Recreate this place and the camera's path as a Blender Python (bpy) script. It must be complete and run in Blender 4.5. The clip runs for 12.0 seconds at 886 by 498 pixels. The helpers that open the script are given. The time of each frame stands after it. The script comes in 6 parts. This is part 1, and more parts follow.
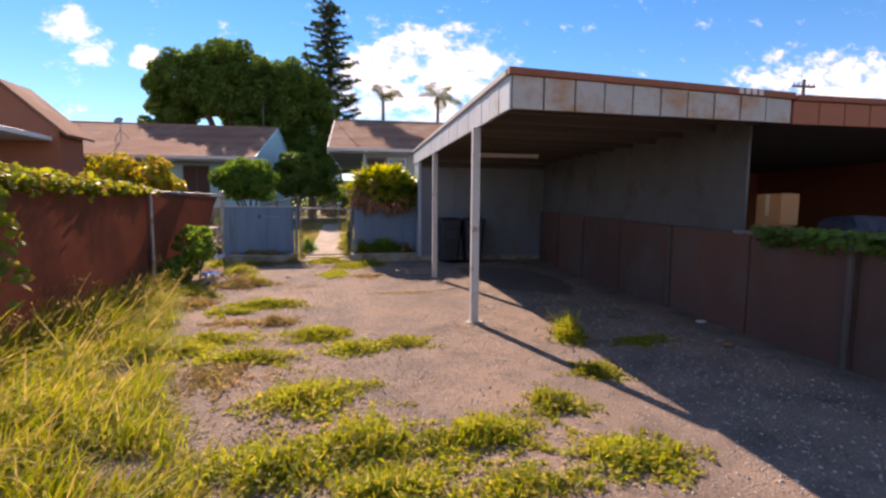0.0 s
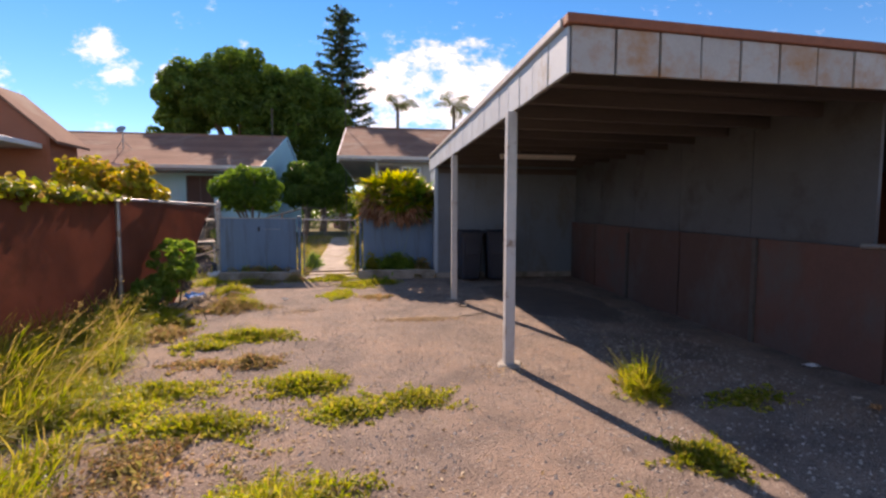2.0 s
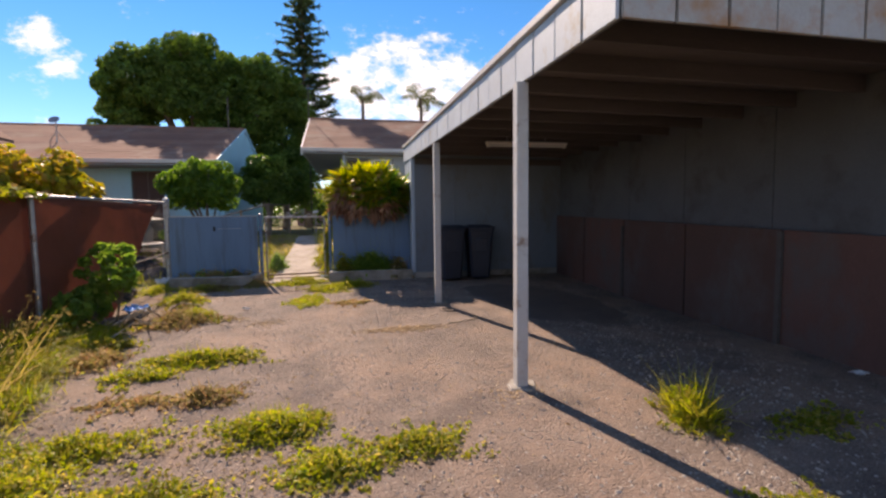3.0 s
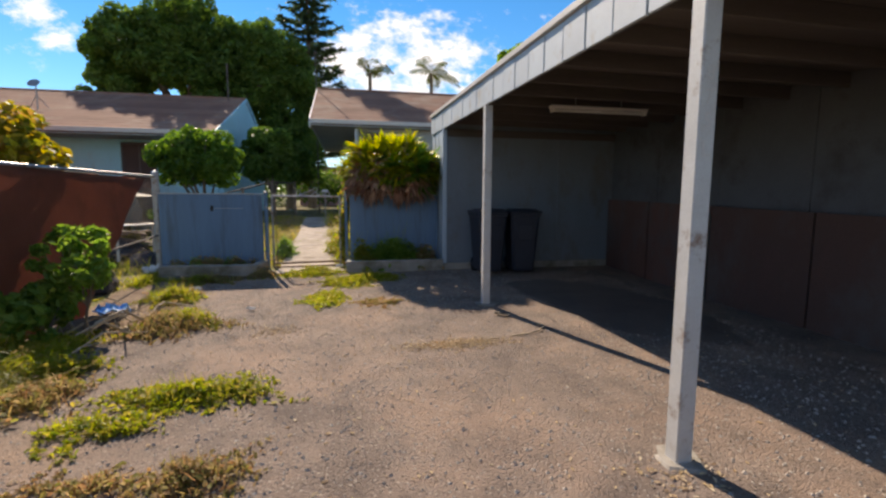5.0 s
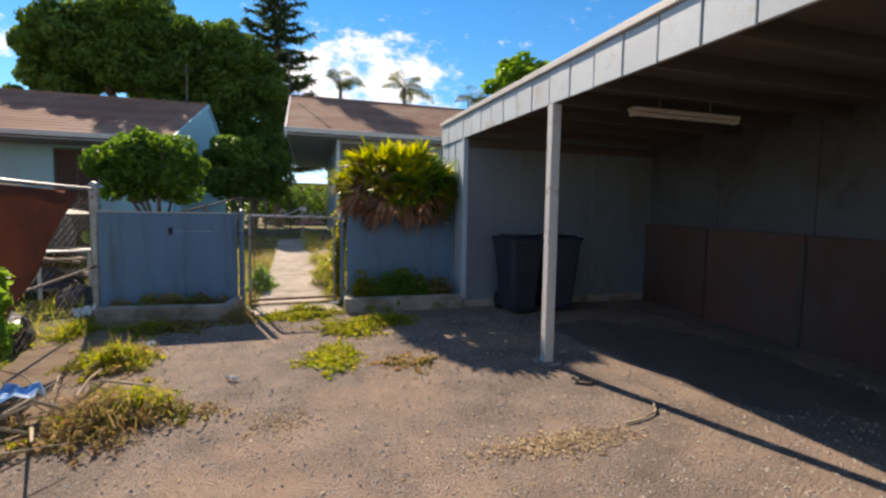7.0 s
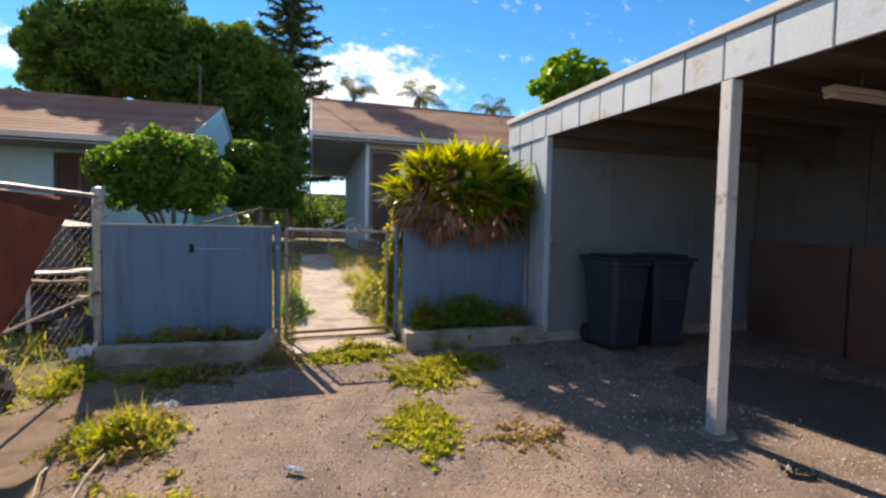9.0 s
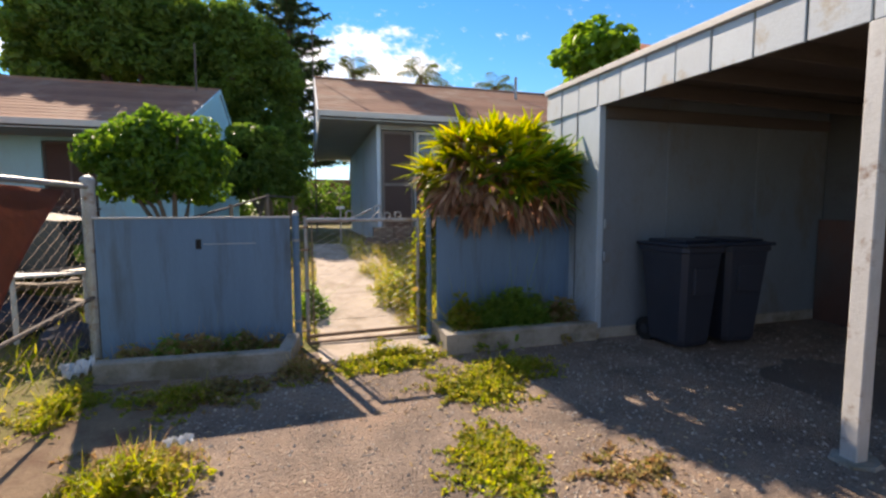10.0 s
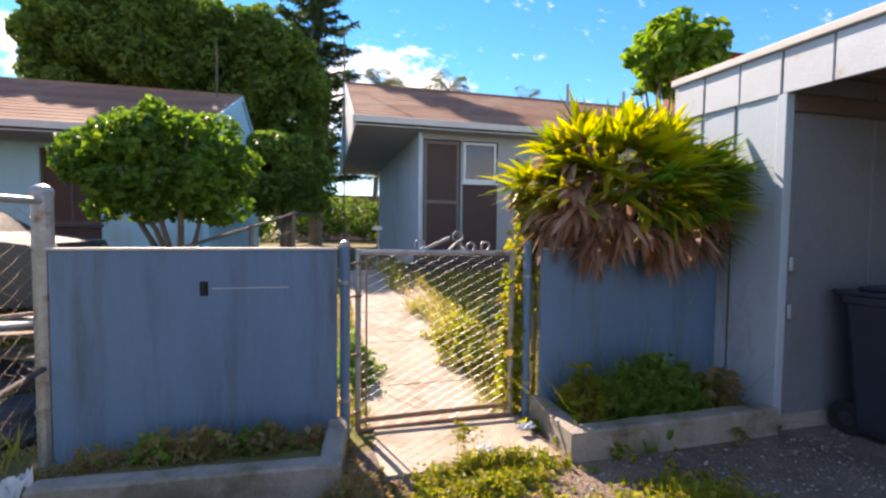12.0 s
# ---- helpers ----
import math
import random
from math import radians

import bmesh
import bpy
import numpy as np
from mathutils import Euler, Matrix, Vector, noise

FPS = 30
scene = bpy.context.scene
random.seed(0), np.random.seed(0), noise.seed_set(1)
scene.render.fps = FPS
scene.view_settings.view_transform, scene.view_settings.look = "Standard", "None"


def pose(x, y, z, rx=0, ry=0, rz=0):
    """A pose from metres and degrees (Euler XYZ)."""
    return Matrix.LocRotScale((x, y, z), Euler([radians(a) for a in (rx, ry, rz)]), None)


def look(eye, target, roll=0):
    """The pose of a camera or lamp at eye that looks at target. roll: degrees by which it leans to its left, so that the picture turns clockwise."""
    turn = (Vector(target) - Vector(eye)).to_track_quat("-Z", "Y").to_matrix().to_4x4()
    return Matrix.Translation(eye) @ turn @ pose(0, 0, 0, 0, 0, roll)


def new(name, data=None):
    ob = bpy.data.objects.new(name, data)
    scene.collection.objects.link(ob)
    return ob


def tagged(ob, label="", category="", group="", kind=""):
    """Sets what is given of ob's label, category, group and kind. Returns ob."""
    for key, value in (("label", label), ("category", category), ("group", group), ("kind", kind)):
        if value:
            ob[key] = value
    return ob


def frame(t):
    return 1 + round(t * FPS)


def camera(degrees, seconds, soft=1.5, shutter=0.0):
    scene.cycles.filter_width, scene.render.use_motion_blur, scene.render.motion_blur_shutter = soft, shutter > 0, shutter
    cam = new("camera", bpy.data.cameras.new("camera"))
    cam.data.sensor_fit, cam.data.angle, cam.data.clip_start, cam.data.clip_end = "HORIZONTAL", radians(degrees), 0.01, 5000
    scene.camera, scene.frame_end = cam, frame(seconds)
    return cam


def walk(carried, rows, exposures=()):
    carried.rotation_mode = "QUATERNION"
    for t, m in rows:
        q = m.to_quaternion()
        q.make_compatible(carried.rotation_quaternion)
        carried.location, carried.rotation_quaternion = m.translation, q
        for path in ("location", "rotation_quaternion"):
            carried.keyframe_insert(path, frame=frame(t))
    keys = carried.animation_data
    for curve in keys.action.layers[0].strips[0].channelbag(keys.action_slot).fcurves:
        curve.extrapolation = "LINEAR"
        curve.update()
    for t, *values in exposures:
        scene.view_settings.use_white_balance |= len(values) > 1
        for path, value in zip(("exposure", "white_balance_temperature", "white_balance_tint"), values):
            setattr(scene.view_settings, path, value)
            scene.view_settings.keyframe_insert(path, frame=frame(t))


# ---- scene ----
cam = camera(88.3, 12.0, soft=2.5)
PATH = [
    (0, (0.648, 0.395, 1.372), (0.96, 2.362, 1.189), 0.4),
    (0.5, (0.757, 0.635, 1.36), (0.987, 2.611, 1.155), 1.8),
    (1, (0.797, 0.931, 1.337), (1.084, 2.905, 1.194), 1.3),
    (1.5, (0.748, 1.249, 1.341), (1.012, 3.228, 1.224), -0.5),
    (2, (0.746, 1.61, 1.325), (0.993, 3.591, 1.198), 0.2),
    (2.5, (0.712, 1.996, 1.322), (0.979, 3.972, 1.174), 0.6),
    (3, (0.607, 2.379, 1.319), (0.999, 4.335, 1.172), -0.7),
    (3.5, (0.545, 2.738, 1.315), (0.876, 4.706, 1.191), -0.3),
    (3.7, (0.533, 2.887, 1.311), (0.835, 4.858, 1.161), 0.1),
    (5.3, (0.197, 4.005, 1.306), (0.602, 5.951, 1.082), 0.4),
    (5.5, (0.155, 4.202, 1.291), (0.566, 6.152, 1.117), 0.5),
    (6, (0.018, 4.573, 1.338), (0.532, 6.494, 1.123), 0.4),
    (6.5, (-0.157, 4.919, 1.358), (0.38, 6.836, 1.17), -0.3),
    (7, (-0.268, 5.265, 1.361), (0.294, 7.179, 1.217), 0.9),
    (8.8, (-0.743, 6.465, 1.361), (-0.188, 8.38, 1.198), 0.9),
    (9, (-0.789, 6.6, 1.377), (-0.232, 8.519, 1.284), 1.1),
    (9.5, (-0.928, 6.929, 1.391), (-0.386, 8.852, 1.286), -0.5),
    (10, (-1.003, 7.298, 1.404), (-0.446, 9.212, 1.238), -0.2),
    (10.5, (-1.123, 7.687, 1.422), (-0.54, 9.597, 1.324), -0.9),
    (11, (-1.237, 8.059, 1.45), (-0.627, 9.957, 1.295), -1.8),
    (11.5, (-1.245, 8.441, 1.476), (-0.726, 10.366, 1.311), 0.6),
    (12, (-1.257, 8.817, 1.495), (-0.759, 10.752, 1.402), 0.6),
]
EXPOSURES = [(0, 0.72, 7800, 32), (2.5, 0.60, 7650, 28), (5.5, 0.46, 7350, 16), (7.2, 0.62, 7400, 16), (9.5, 0.84, 7550, 18), (11, 0.92, 7750, 19), (11.5, 0.97, 7600, 21), (12, 1.27, 7500, 24)]
walk(cam, [(t, look(eye, target, roll)) for t, eye, target, roll in PATH], EXPOSURES)
# ---- world, sun and exposure ----
SUN_EL, SUN_AZ = 38.2, -18.0        # degrees; azimuth from +y towards +x
sun_dir = Vector((math.sin(radians(SUN_AZ)) * math.cos(radians(SUN_EL)), math.cos(radians(SUN_AZ)) * math.cos(radians(SUN_EL)), math.sin(radians(SUN_EL))))
world = bpy.data.worlds.new("world")
scene.world = world
world.use_nodes = True


def node(tree, kind, **values):
    n = tree.nodes.new(kind)
    for key, value in values.items():
        n.inputs[key.replace("_", " ")].default_value = value
    return n


def math_node(tree, op, a, b=None, clamp=False):
    n = tree.nodes.new("ShaderNodeMath")
    n.operation, n.use_clamp = op, clamp
    for i, v in enumerate((a, b)):
        if v is None:
            continue
        if isinstance(v, (int, float)):
            n.inputs[i].default_value = v
        else:
            tree.links.new(v, n.inputs[i])
    return n.outputs[0]


def build_sky():
    t = world.node_tree
    t.nodes.clear()
    out = t.nodes.new("ShaderNodeOutputWorld")
    sky = t.nodes.new("ShaderNodeTexSky")
    sky.sky_type, sky.sun_disc = "NISHITA", False
    sky.sun_elevation, sky.sun_rotation = radians(SUN_EL), radians(SUN_AZ % 360)
    sky.air_density, sky.dust_density, sky.ozone_density = 0.9, 0.0, 3.4
    hsv = node(t, "ShaderNodeHueSaturation", Hue=0.497, Saturation=1.32, Value=1.0)
    t.links.new(sky.outputs[0], hsv.inputs["Color"])
    back = node(t, "ShaderNodeBackground", Strength=0.128)
    t.links.new(hsv.outputs[0], back.inputs["Color"])
    # cumulus clouds: a few broad heaps with ragged edges, and small shreds between them
    co = t.nodes.new("ShaderNodeTexCoord").outputs["Generated"]
    sep = t.nodes.new("ShaderNodeSeparateXYZ")
    t.links.new(co, sep.inputs[0])
    depth = math_node(t, "MAXIMUM", math_node(t, "ABSOLUTE", sep.outputs[1]), 0.05)
    u, v = math_node(t, "DIVIDE", sep.outputs[0], depth), math_node(t, "DIVIDE", sep.outputs[2], depth)
    total = None
    for cu, cv, ru, rv in CLOUDS:
        a = math_node(t, "DIVIDE", math_node(t, "SUBTRACT", u, cu), ru)
        b = math_node(t, "DIVIDE", math_node(t, "SUBTRACT", v, cv), rv)
        r2 = math_node(t, "ADD", math_node(t, "MULTIPLY", a, a), math_node(t, "MULTIPLY", b, b))
        blob = math_node(t, "SUBTRACT", 1.0, r2, clamp=True)
        total = blob if total is None else math_node(t, "MAXIMUM", total, blob)
    flat = t.nodes.new("ShaderNodeCombineXYZ")
    t.links.new(u, flat.inputs[0])
    t.links.new(math_node(t, "MULTIPLY", v, 1.6), flat.inputs[1])
    n1 = node(t, "ShaderNodeTexNoise", Scale=15.0, Detail=10.0, Roughness=0.68)
    t.links.new(flat.outputs[0], n1.inputs["Vector"])
    heap = math_node(t, "ADD", math_node(t, "MULTIPLY", total, 0.9), math_node(t, "MULTIPLY", math_node(t, "SUBTRACT", n1.outputs[0], 0.5), 3.2))
    # unseen clouds added outside the view to make the fill light less blue
    n2 = node(t, "ShaderNodeTexNoise", Scale=2.6, Detail=7.0, Roughness=0.58)
    t.links.new(co, n2.inputs["Vector"])
    rest = math_node(t, "MULTIPLY", math_node(t, "SUBTRACT", 0.55, sep.outputs[1], clamp=True), 4.0, clamp=True)
    heap = math_node(t, "MAXIMUM", heap, math_node(t, "MULTIPLY", math_node(t, "MULTIPLY", math_node(t, "SUBTRACT", n2.outputs[0], 0.43), 4.0), rest))
    ramp = t.nodes.new("ShaderNodeMapRange")
    ramp.interpolation_type = "SMOOTHSTEP"
    ramp.inputs["From Min"].default_value, ramp.inputs["From Max"].default_value = 0.25, 1.1
    t.links.new(heap, ramp.inputs["Value"])
    white = node(t, "ShaderNodeBackground", Strength=0.92)
    white.inputs["Color"].default_value = (0.93, 0.96, 1.0, 1)
    mix = t.nodes.new("ShaderNodeMixShader")
    t.links.new(ramp.outputs[0], mix.inputs[0])
    t.links.new(back.outputs[0], mix.inputs[1])
    t.links.new(white.outputs[0], mix.inputs[2])
    t.links.new(mix.outputs[0], out.inputs[0])


CLOUDS = [(0.14, 0.28, 0.24, 0.15), (0.0, 0.26, 0.12, 0.13), (0.1, 0.33, 0.09, 0.07), (-0.56, 0.34, 0.065, 0.045), (-0.52, 0.29, 0.05, 0.04), (-0.43, 0.28, 0.04, 0.035),
          (-0.8, 0.26, 0.11, 0.08), (1.25, 0.31, 0.52, 0.11), (-2.2, 0.3, 0.5, 0.15), (2.6, 0.35, 0.5, 0.2)]
build_sky()
sun = new("sun", bpy.data.lights.new("sun", "SUN"))
sun.data.energy, sun.data.angle, sun.data.color = 5.6, radians(0.6), (1.0, 0.91, 0.77)
sun.matrix_world = look(sun_dir * 60, (0, 0, 0))

# ---- materials ----


def material(name, color, color2=None, rough=0.7, scale=6.0, fine=60.0, amount=0.5, bump=0.15, metal=0.0, spec=0.4, stretch=(1, 1, 1), dirt=None, dirt_scale=1.3, dirt_amount=0.5, per_object=0.0, bump_scale=None, through_light=0.0):
    """Two scales of variation between color and color2, blotches of dirt, and fine relief."""
    m = bpy.data.materials.new(name)
    m.use_nodes = True
    t = m.node_tree
    b = t.nodes["Principled BSDF"]
    b.inputs["Metallic"].default_value, b.inputs["Specular IOR Level"].default_value = metal, spec
    co = t.nodes.new("ShaderNodeTexCoord").outputs["Object"]
    mp = t.nodes.new("ShaderNodeMapping")
    mp.inputs["Scale"].default_value = stretch
    t.links.new(co, mp.inputs["Vector"])
    big = node(t, "ShaderNodeTexNoise", Scale=scale, Detail=5.0, Roughness=0.6)
    small = node(t, "ShaderNodeTexNoise", Scale=fine, Detail=4.0, Roughness=0.65)
    for n in (big, small):
        t.links.new(mp.outputs[0], n.inputs["Vector"])
    f = math_node(t, "ADD", math_node(t, "MULTIPLY", big.outputs[0], 0.6), math_node(t, "MULTIPLY", small.outputs[0], 0.4))
    if per_object:
        info = t.nodes.new("ShaderNodeObjectInfo")
        f = math_node(t, "ADD", f, math_node(t, "MULTIPLY", math_node(t, "SUBTRACT", info.outputs["Random"], 0.5), per_object))
    span = t.nodes.new("ShaderNodeMapRange")
    span.inputs["From Min"].default_value, span.inputs["From Max"].default_value = 0.5 - 0.25 / max(amount, 0.05) * 0.5, 0.5 + 0.25 / max(amount, 0.05) * 0.5
    t.links.new(f, span.inputs["Value"])
    mix = t.nodes.new("ShaderNodeMix")
    mix.data_type = "RGBA"
    c2 = color2 or tuple(c * 0.6 for c in color)
    mix.inputs["A"].default_value, mix.inputs["B"].default_value = (*color, 1), (*c2, 1)
    t.links.new(span.outputs[0], mix.inputs["Factor"])
    last = mix.outputs["Result"]
    if dirt:
        dn = node(t, "ShaderNodeTexNoise", Scale=dirt_scale, Detail=7.0, Roughness=0.68)
        t.links.new(mp.outputs[0], dn.inputs["Vector"])
        dr = t.nodes.new("ShaderNodeMapRange")
        dr.inputs["From Min"].default_value, dr.inputs["From Max"].default_value = 0.62 - 0.25 * dirt_amount, 0.72 - 0.1 * dirt_amount
        t.links.new(dn.outputs[0], dr.inputs["Value"])
        m2 = t.nodes.new("ShaderNodeMix")
        m2.data_type = "RGBA"
        m2.inputs["B"].default_value = (*dirt, 1)
        t.links.new(dr.outputs[0], m2.inputs["Factor"])
        t.links.new(last, m2.inputs["A"])
        last = m2.outputs["Result"]
    t.links.new(last, b.inputs["Base Color"])
    rr = t.nodes.new("ShaderNodeMapRange")
    rr.inputs["To Min"].default_value, rr.inputs["To Max"].default_value = max(rough - 0.12, 0.05), min(rough + 0.12, 1)
    t.links.new(small.outputs[0], rr.inputs["Value"])
    t.links.new(rr.outputs[0], b.inputs["Roughness"])
    if bump:
        bn = node(t, "ShaderNodeBump", Strength=bump, Distance=0.02)
        src = small
        if bump_scale:
            src = node(t, "ShaderNodeTexNoise", Scale=bump_scale, Detail=3.0)
            t.links.new(mp.outputs[0], src.inputs["Vector"])
        t.links.new(src.outputs[0], bn.inputs["Height"])
        t.links.new(bn.outputs[0], b.inputs["Normal"])
    if through_light:
        tr = t.nodes.new("ShaderNodeBsdfTranslucent")
        t.links.new(last, tr.inputs["Color"])
        mx = t.nodes.new("ShaderNodeMixShader")
        mx.inputs[0].default_value = through_light
        t.links.new(b.outputs[0], mx.inputs[1])
        t.links.new(tr.outputs[0], mx.inputs[2])
        t.links.new(mx.outputs[0], t.nodes["Material Output"].inputs[0])
    return m


def leaf_material(name, colors, through_light=0.35, rough=0.5, spec=0.3):
    """Leaves: each island takes one of the colours; light passes through them."""
    m = bpy.data.materials.new(name)
    m.use_nodes = True
    t = m.node_tree
    b = t.nodes["Principled BSDF"]
    out = t.nodes["Material Output"]
    g = t.nodes.new("ShaderNodeNewGeometry")
    ramp = t.nodes.new("ShaderNodeValToRGB")
    while len(ramp.color_ramp.elements) < len(colors):
        ramp.color_ramp.elements.new(0.5)
    for i, c in enumerate(colors):
        ramp.color_ramp.elements[i].position = i / (len(colors) - 1)
        ramp.color_ramp.elements[i].color = (*c, 1)
    t.links.new(g.outputs["Random Per Island"], ramp.inputs[0])
    co = t.nodes.new("ShaderNodeTexCoord").outputs["Object"]
    n = node(t, "ShaderNodeTexNoise", Scale=1.7, Detail=3.0)
    t.links.new(co, n.inputs["Vector"])
    hsv = node(t, "ShaderNodeHueSaturation")
    mr = t.nodes.new("ShaderNodeMapRange")
    mr.inputs["From Min"].default_value, mr.inputs["From Max"].default_value = 0.3, 0.7
    mr.inputs["To Min"].default_value, mr.inputs["To Max"].default_value = 0.7, 1.25
    t.links.new(n.outputs[0], mr.inputs["Value"])
    t.links.new(mr.outputs[0], hsv.inputs["Value"])
    t.links.new(ramp.outputs[0], hsv.inputs["Color"])
    t.links.new(hsv.outputs[0], b.inputs["Base Color"])
    b.inputs["Roughness"].default_value, b.inputs["Specular IOR Level"].default_value = rough, spec
    tr = t.nodes.new("ShaderNodeBsdfTranslucent")
    lift = node(t, "ShaderNodeHueSaturation", Hue=0.488, Saturation=1.1, Value=2.0)
    t.links.new(hsv.outputs[0], lift.inputs["Color"])
    t.links.new(lift.outputs[0], tr.inputs["Color"])
    mx = t.nodes.new("ShaderNodeMixShader")
    mx.inputs[0].default_value = through_light
    t.links.new(b.outputs[0], mx.inputs[1])
    t.links.new(tr.outputs[0], mx.inputs[2])
    t.links.new(mx.outputs[0], out.inputs[0])
    return m


def glass_material(name, tint=(0.6, 0.65, 0.68)):
    m = bpy.data.materials.new(name)
    m.use_nodes = True
    b = m.node_tree.nodes["Principled BSDF"]
    b.inputs["Base Color"].default_value = (*tint, 1)
    b.inputs["Transmission Weight"].default_value, b.inputs["Roughness"].default_value, b.inputs["IOR"].default_value = 1.0, 0.03, 1.45
    return m


M = {}
M["asphalt"] = material("worn_asphalt", (0.285, 0.220, 0.178), (0.125, 0.098, 0.084), rough=0.9, scale=2.4, fine=60, amount=0.95, bump=1.0, dirt=(0.31, 0.22, 0.165), dirt_scale=0.9, dirt_amount=0.6, spec=0.25)


def speckle(m, scale=85.0, light=(0.37, 0.32, 0.27), dark=(0.07, 0.06, 0.055)):
    """Pale and dark grains of stone showing in worn asphalt."""
    t = m.node_tree
    bsdf = t.nodes["Principled BSDF"]
    src = bsdf.inputs["Base Color"].links[0].from_socket
    co = t.nodes.new("ShaderNodeTexCoord").outputs["Object"]
    v = node(t, "ShaderNodeTexVoronoi", Scale=scale)
    t.links.new(co, v.inputs["Vector"])
    sep = t.nodes.new("ShaderNodeSeparateColor")
    t.links.new(v.outputs["Color"], sep.inputs[0])
    near = math_node(t, "LESS_THAN", v.outputs["Distance"], 0.36)
    patch = node(t, "ShaderNodeTexNoise", Scale=1.1, Detail=4.0)
    t.links.new(co, patch.inputs["Vector"])
    share = math_node(t, "MULTIPLY", math_node(t, "SUBTRACT", patch.outputs[0], 0.25), 0.55, clamp=True)
    for color, mask in ((light, math_node(t, "LESS_THAN", sep.outputs[0], share)), (dark, math_node(t, "LESS_THAN", sep.outputs[1], 0.14))):
        mix = t.nodes.new("ShaderNodeMix")
        mix.data_type = "RGBA"
        t.links.new(math_node(t, "MULTIPLY", math_node(t, "MULTIPLY", near, mask), 0.75), mix.inputs["Factor"])
        t.links.new(src, mix.inputs["A"])
        mix.inputs["B"].default_value = (*color, 1)
        src = mix.outputs["Result"]
    t.links.new(src, bsdf.inputs["Base Color"])


speckle(M["asphalt"], 46.0)
speckle(M["asphalt"], 120.0)
M["soil"] = material("dry_soil", (0.24, 0.17, 0.095), (0.12, 0.10, 0.045), rough=0.95, scale=2.0, fine=40, amount=0.7, bump=0.6, dirt=(0.14, 0.15, 0.05), dirt_scale=0.9, dirt_amount=0.9, spec=0.1)
M["dirt"] = material("pale_dry_dirt", (0.28, 0.205, 0.14), (0.15, 0.105, 0.072), rough=0.95, scale=5, fine=70, amount=0.8, bump=0.6, dirt=(0.16, 0.10, 0.07), dirt_scale=4, dirt_amount=0.5, spec=0.1)
# Darker asphalt for the patch on the carport floor
M["dark_floor"] = material("dark_floor_asphalt", (0.115, 0.09, 0.077), (0.175, 0.136, 0.112), rough=0.75, scale=2.2, fine=60, amount=0.8, bump=0.8, spec=0.3)
M["concrete"] = material("pale_concrete", (0.50, 0.42, 0.35), (0.34, 0.28, 0.23), rough=0.9, scale=3, fine=70, amount=0.6, bump=0.3, dirt=(0.26, 0.21, 0.15), dirt_scale=2.1, dirt_amount=0.5)
M["curb"] = material("grey_concrete", (0.40, 0.37, 0.33), (0.24, 0.22, 0.19), rough=0.9, scale=5, fine=80, amount=0.6, bump=0.35, dirt=(0.16, 0.14, 0.10), dirt_scale=3, dirt_amount=0.6)
M["grey_paint"] = material("weathered_grey_paint", (0.50, 0.57, 0.62), (0.41, 0.46, 0.50), rough=0.6, scale=4, fine=50, amount=0.5, bump=0.12, dirt=(0.36, 0.31, 0.24), dirt_scale=3.2, dirt_amount=0.22, per_object=0.25)
M["front_paint"] = material("peeling_grey_paint", (0.42, 0.43, 0.42), (0.33, 0.32, 0.30), rough=0.65, scale=4, fine=50, amount=0.5, bump=0.2, dirt=(0.36, 0.20, 0.10), dirt_scale=2.6, dirt_amount=0.62, per_object=0.2)
M["post_paint"] = material("grey_post_paint", (0.56, 0.57, 0.57), (0.42, 0.42, 0.41), rough=0.55, scale=7, fine=60, amount=0.5, bump=0.15, dirt=(0.22, 0.14, 0.10), dirt_scale=6, dirt_amount=0.2)
# Grey kept very low: the shade beneath the carport roof is in it
M["shaded_upper_paint"] = material("shaded_grey_board_paint", (0.125, 0.132, 0.145), (0.09, 0.095, 0.105), rough=0.75, scale=2.5, fine=45, amount=0.5, bump=0.15, dirt=(0.075, 0.07, 0.07), dirt_scale=1.7, dirt_amount=0.4)
# Paler than the back wall's paint: grazing sunlight is put into this colour
M["lit_blue"] = material("lit_pale_blue_wall_paint", (0.40, 0.49, 0.57), (0.33, 0.41, 0.48), rough=0.65, scale=2.5, fine=45, amount=0.5, bump=0.12, dirt=(0.28, 0.31, 0.33), dirt_scale=1.9, dirt_amount=0.25, stretch=(1, 1, 0.5))
M["seam"] = material("dark_seam", (0.10, 0.105, 0.11), rough=0.8, bump=0.1)
# The carport interior's dimness is put into this darker wall colour
M["shaded_wall_paint"] = material("shaded_blue_grey_wall_paint", (0.185, 0.218, 0.255), (0.145, 0.168, 0.196), rough=0.7, scale=2.5, fine=45, amount=0.5, bump=0.15, dirt=(0.15, 0.14, 0.135), dirt_scale=1.9, dirt_amount=0.35, stretch=(1, 1, 0.5))
# Real streaks, strengthened so the colour also holds the lower half's shade
M["panel_paint"] = material("blue_grey_panel_paint", (0.12, 0.215, 0.335), (0.09, 0.165, 0.26), rough=0.55, scale=3.0, fine=50, amount=0.65, bump=0.1, dirt=(0.075, 0.105, 0.14), dirt_scale=1.7, dirt_amount=0.5, stretch=(2.4, 1, 0.3))
M["brown_wall"] = material("rust_brown_wall", (0.165, 0.08, 0.064), (0.11, 0.062, 0.05), rough=0.8, scale=3, fine=45, amount=0.6, bump=0.2, dirt=(0.12, 0.098, 0.09), dirt_scale=1.4, dirt_amount=0.5, per_object=0.5, stretch=(1, 1, 0.6))
M["joist"] = material("old_grey_timber", (0.125, 0.105, 0.094), (0.078, 0.066, 0.06), rough=0.85, scale=3, fine=40, amount=0.6, bump=0.25, stretch=(0.4, 4, 4), per_object=0.3)
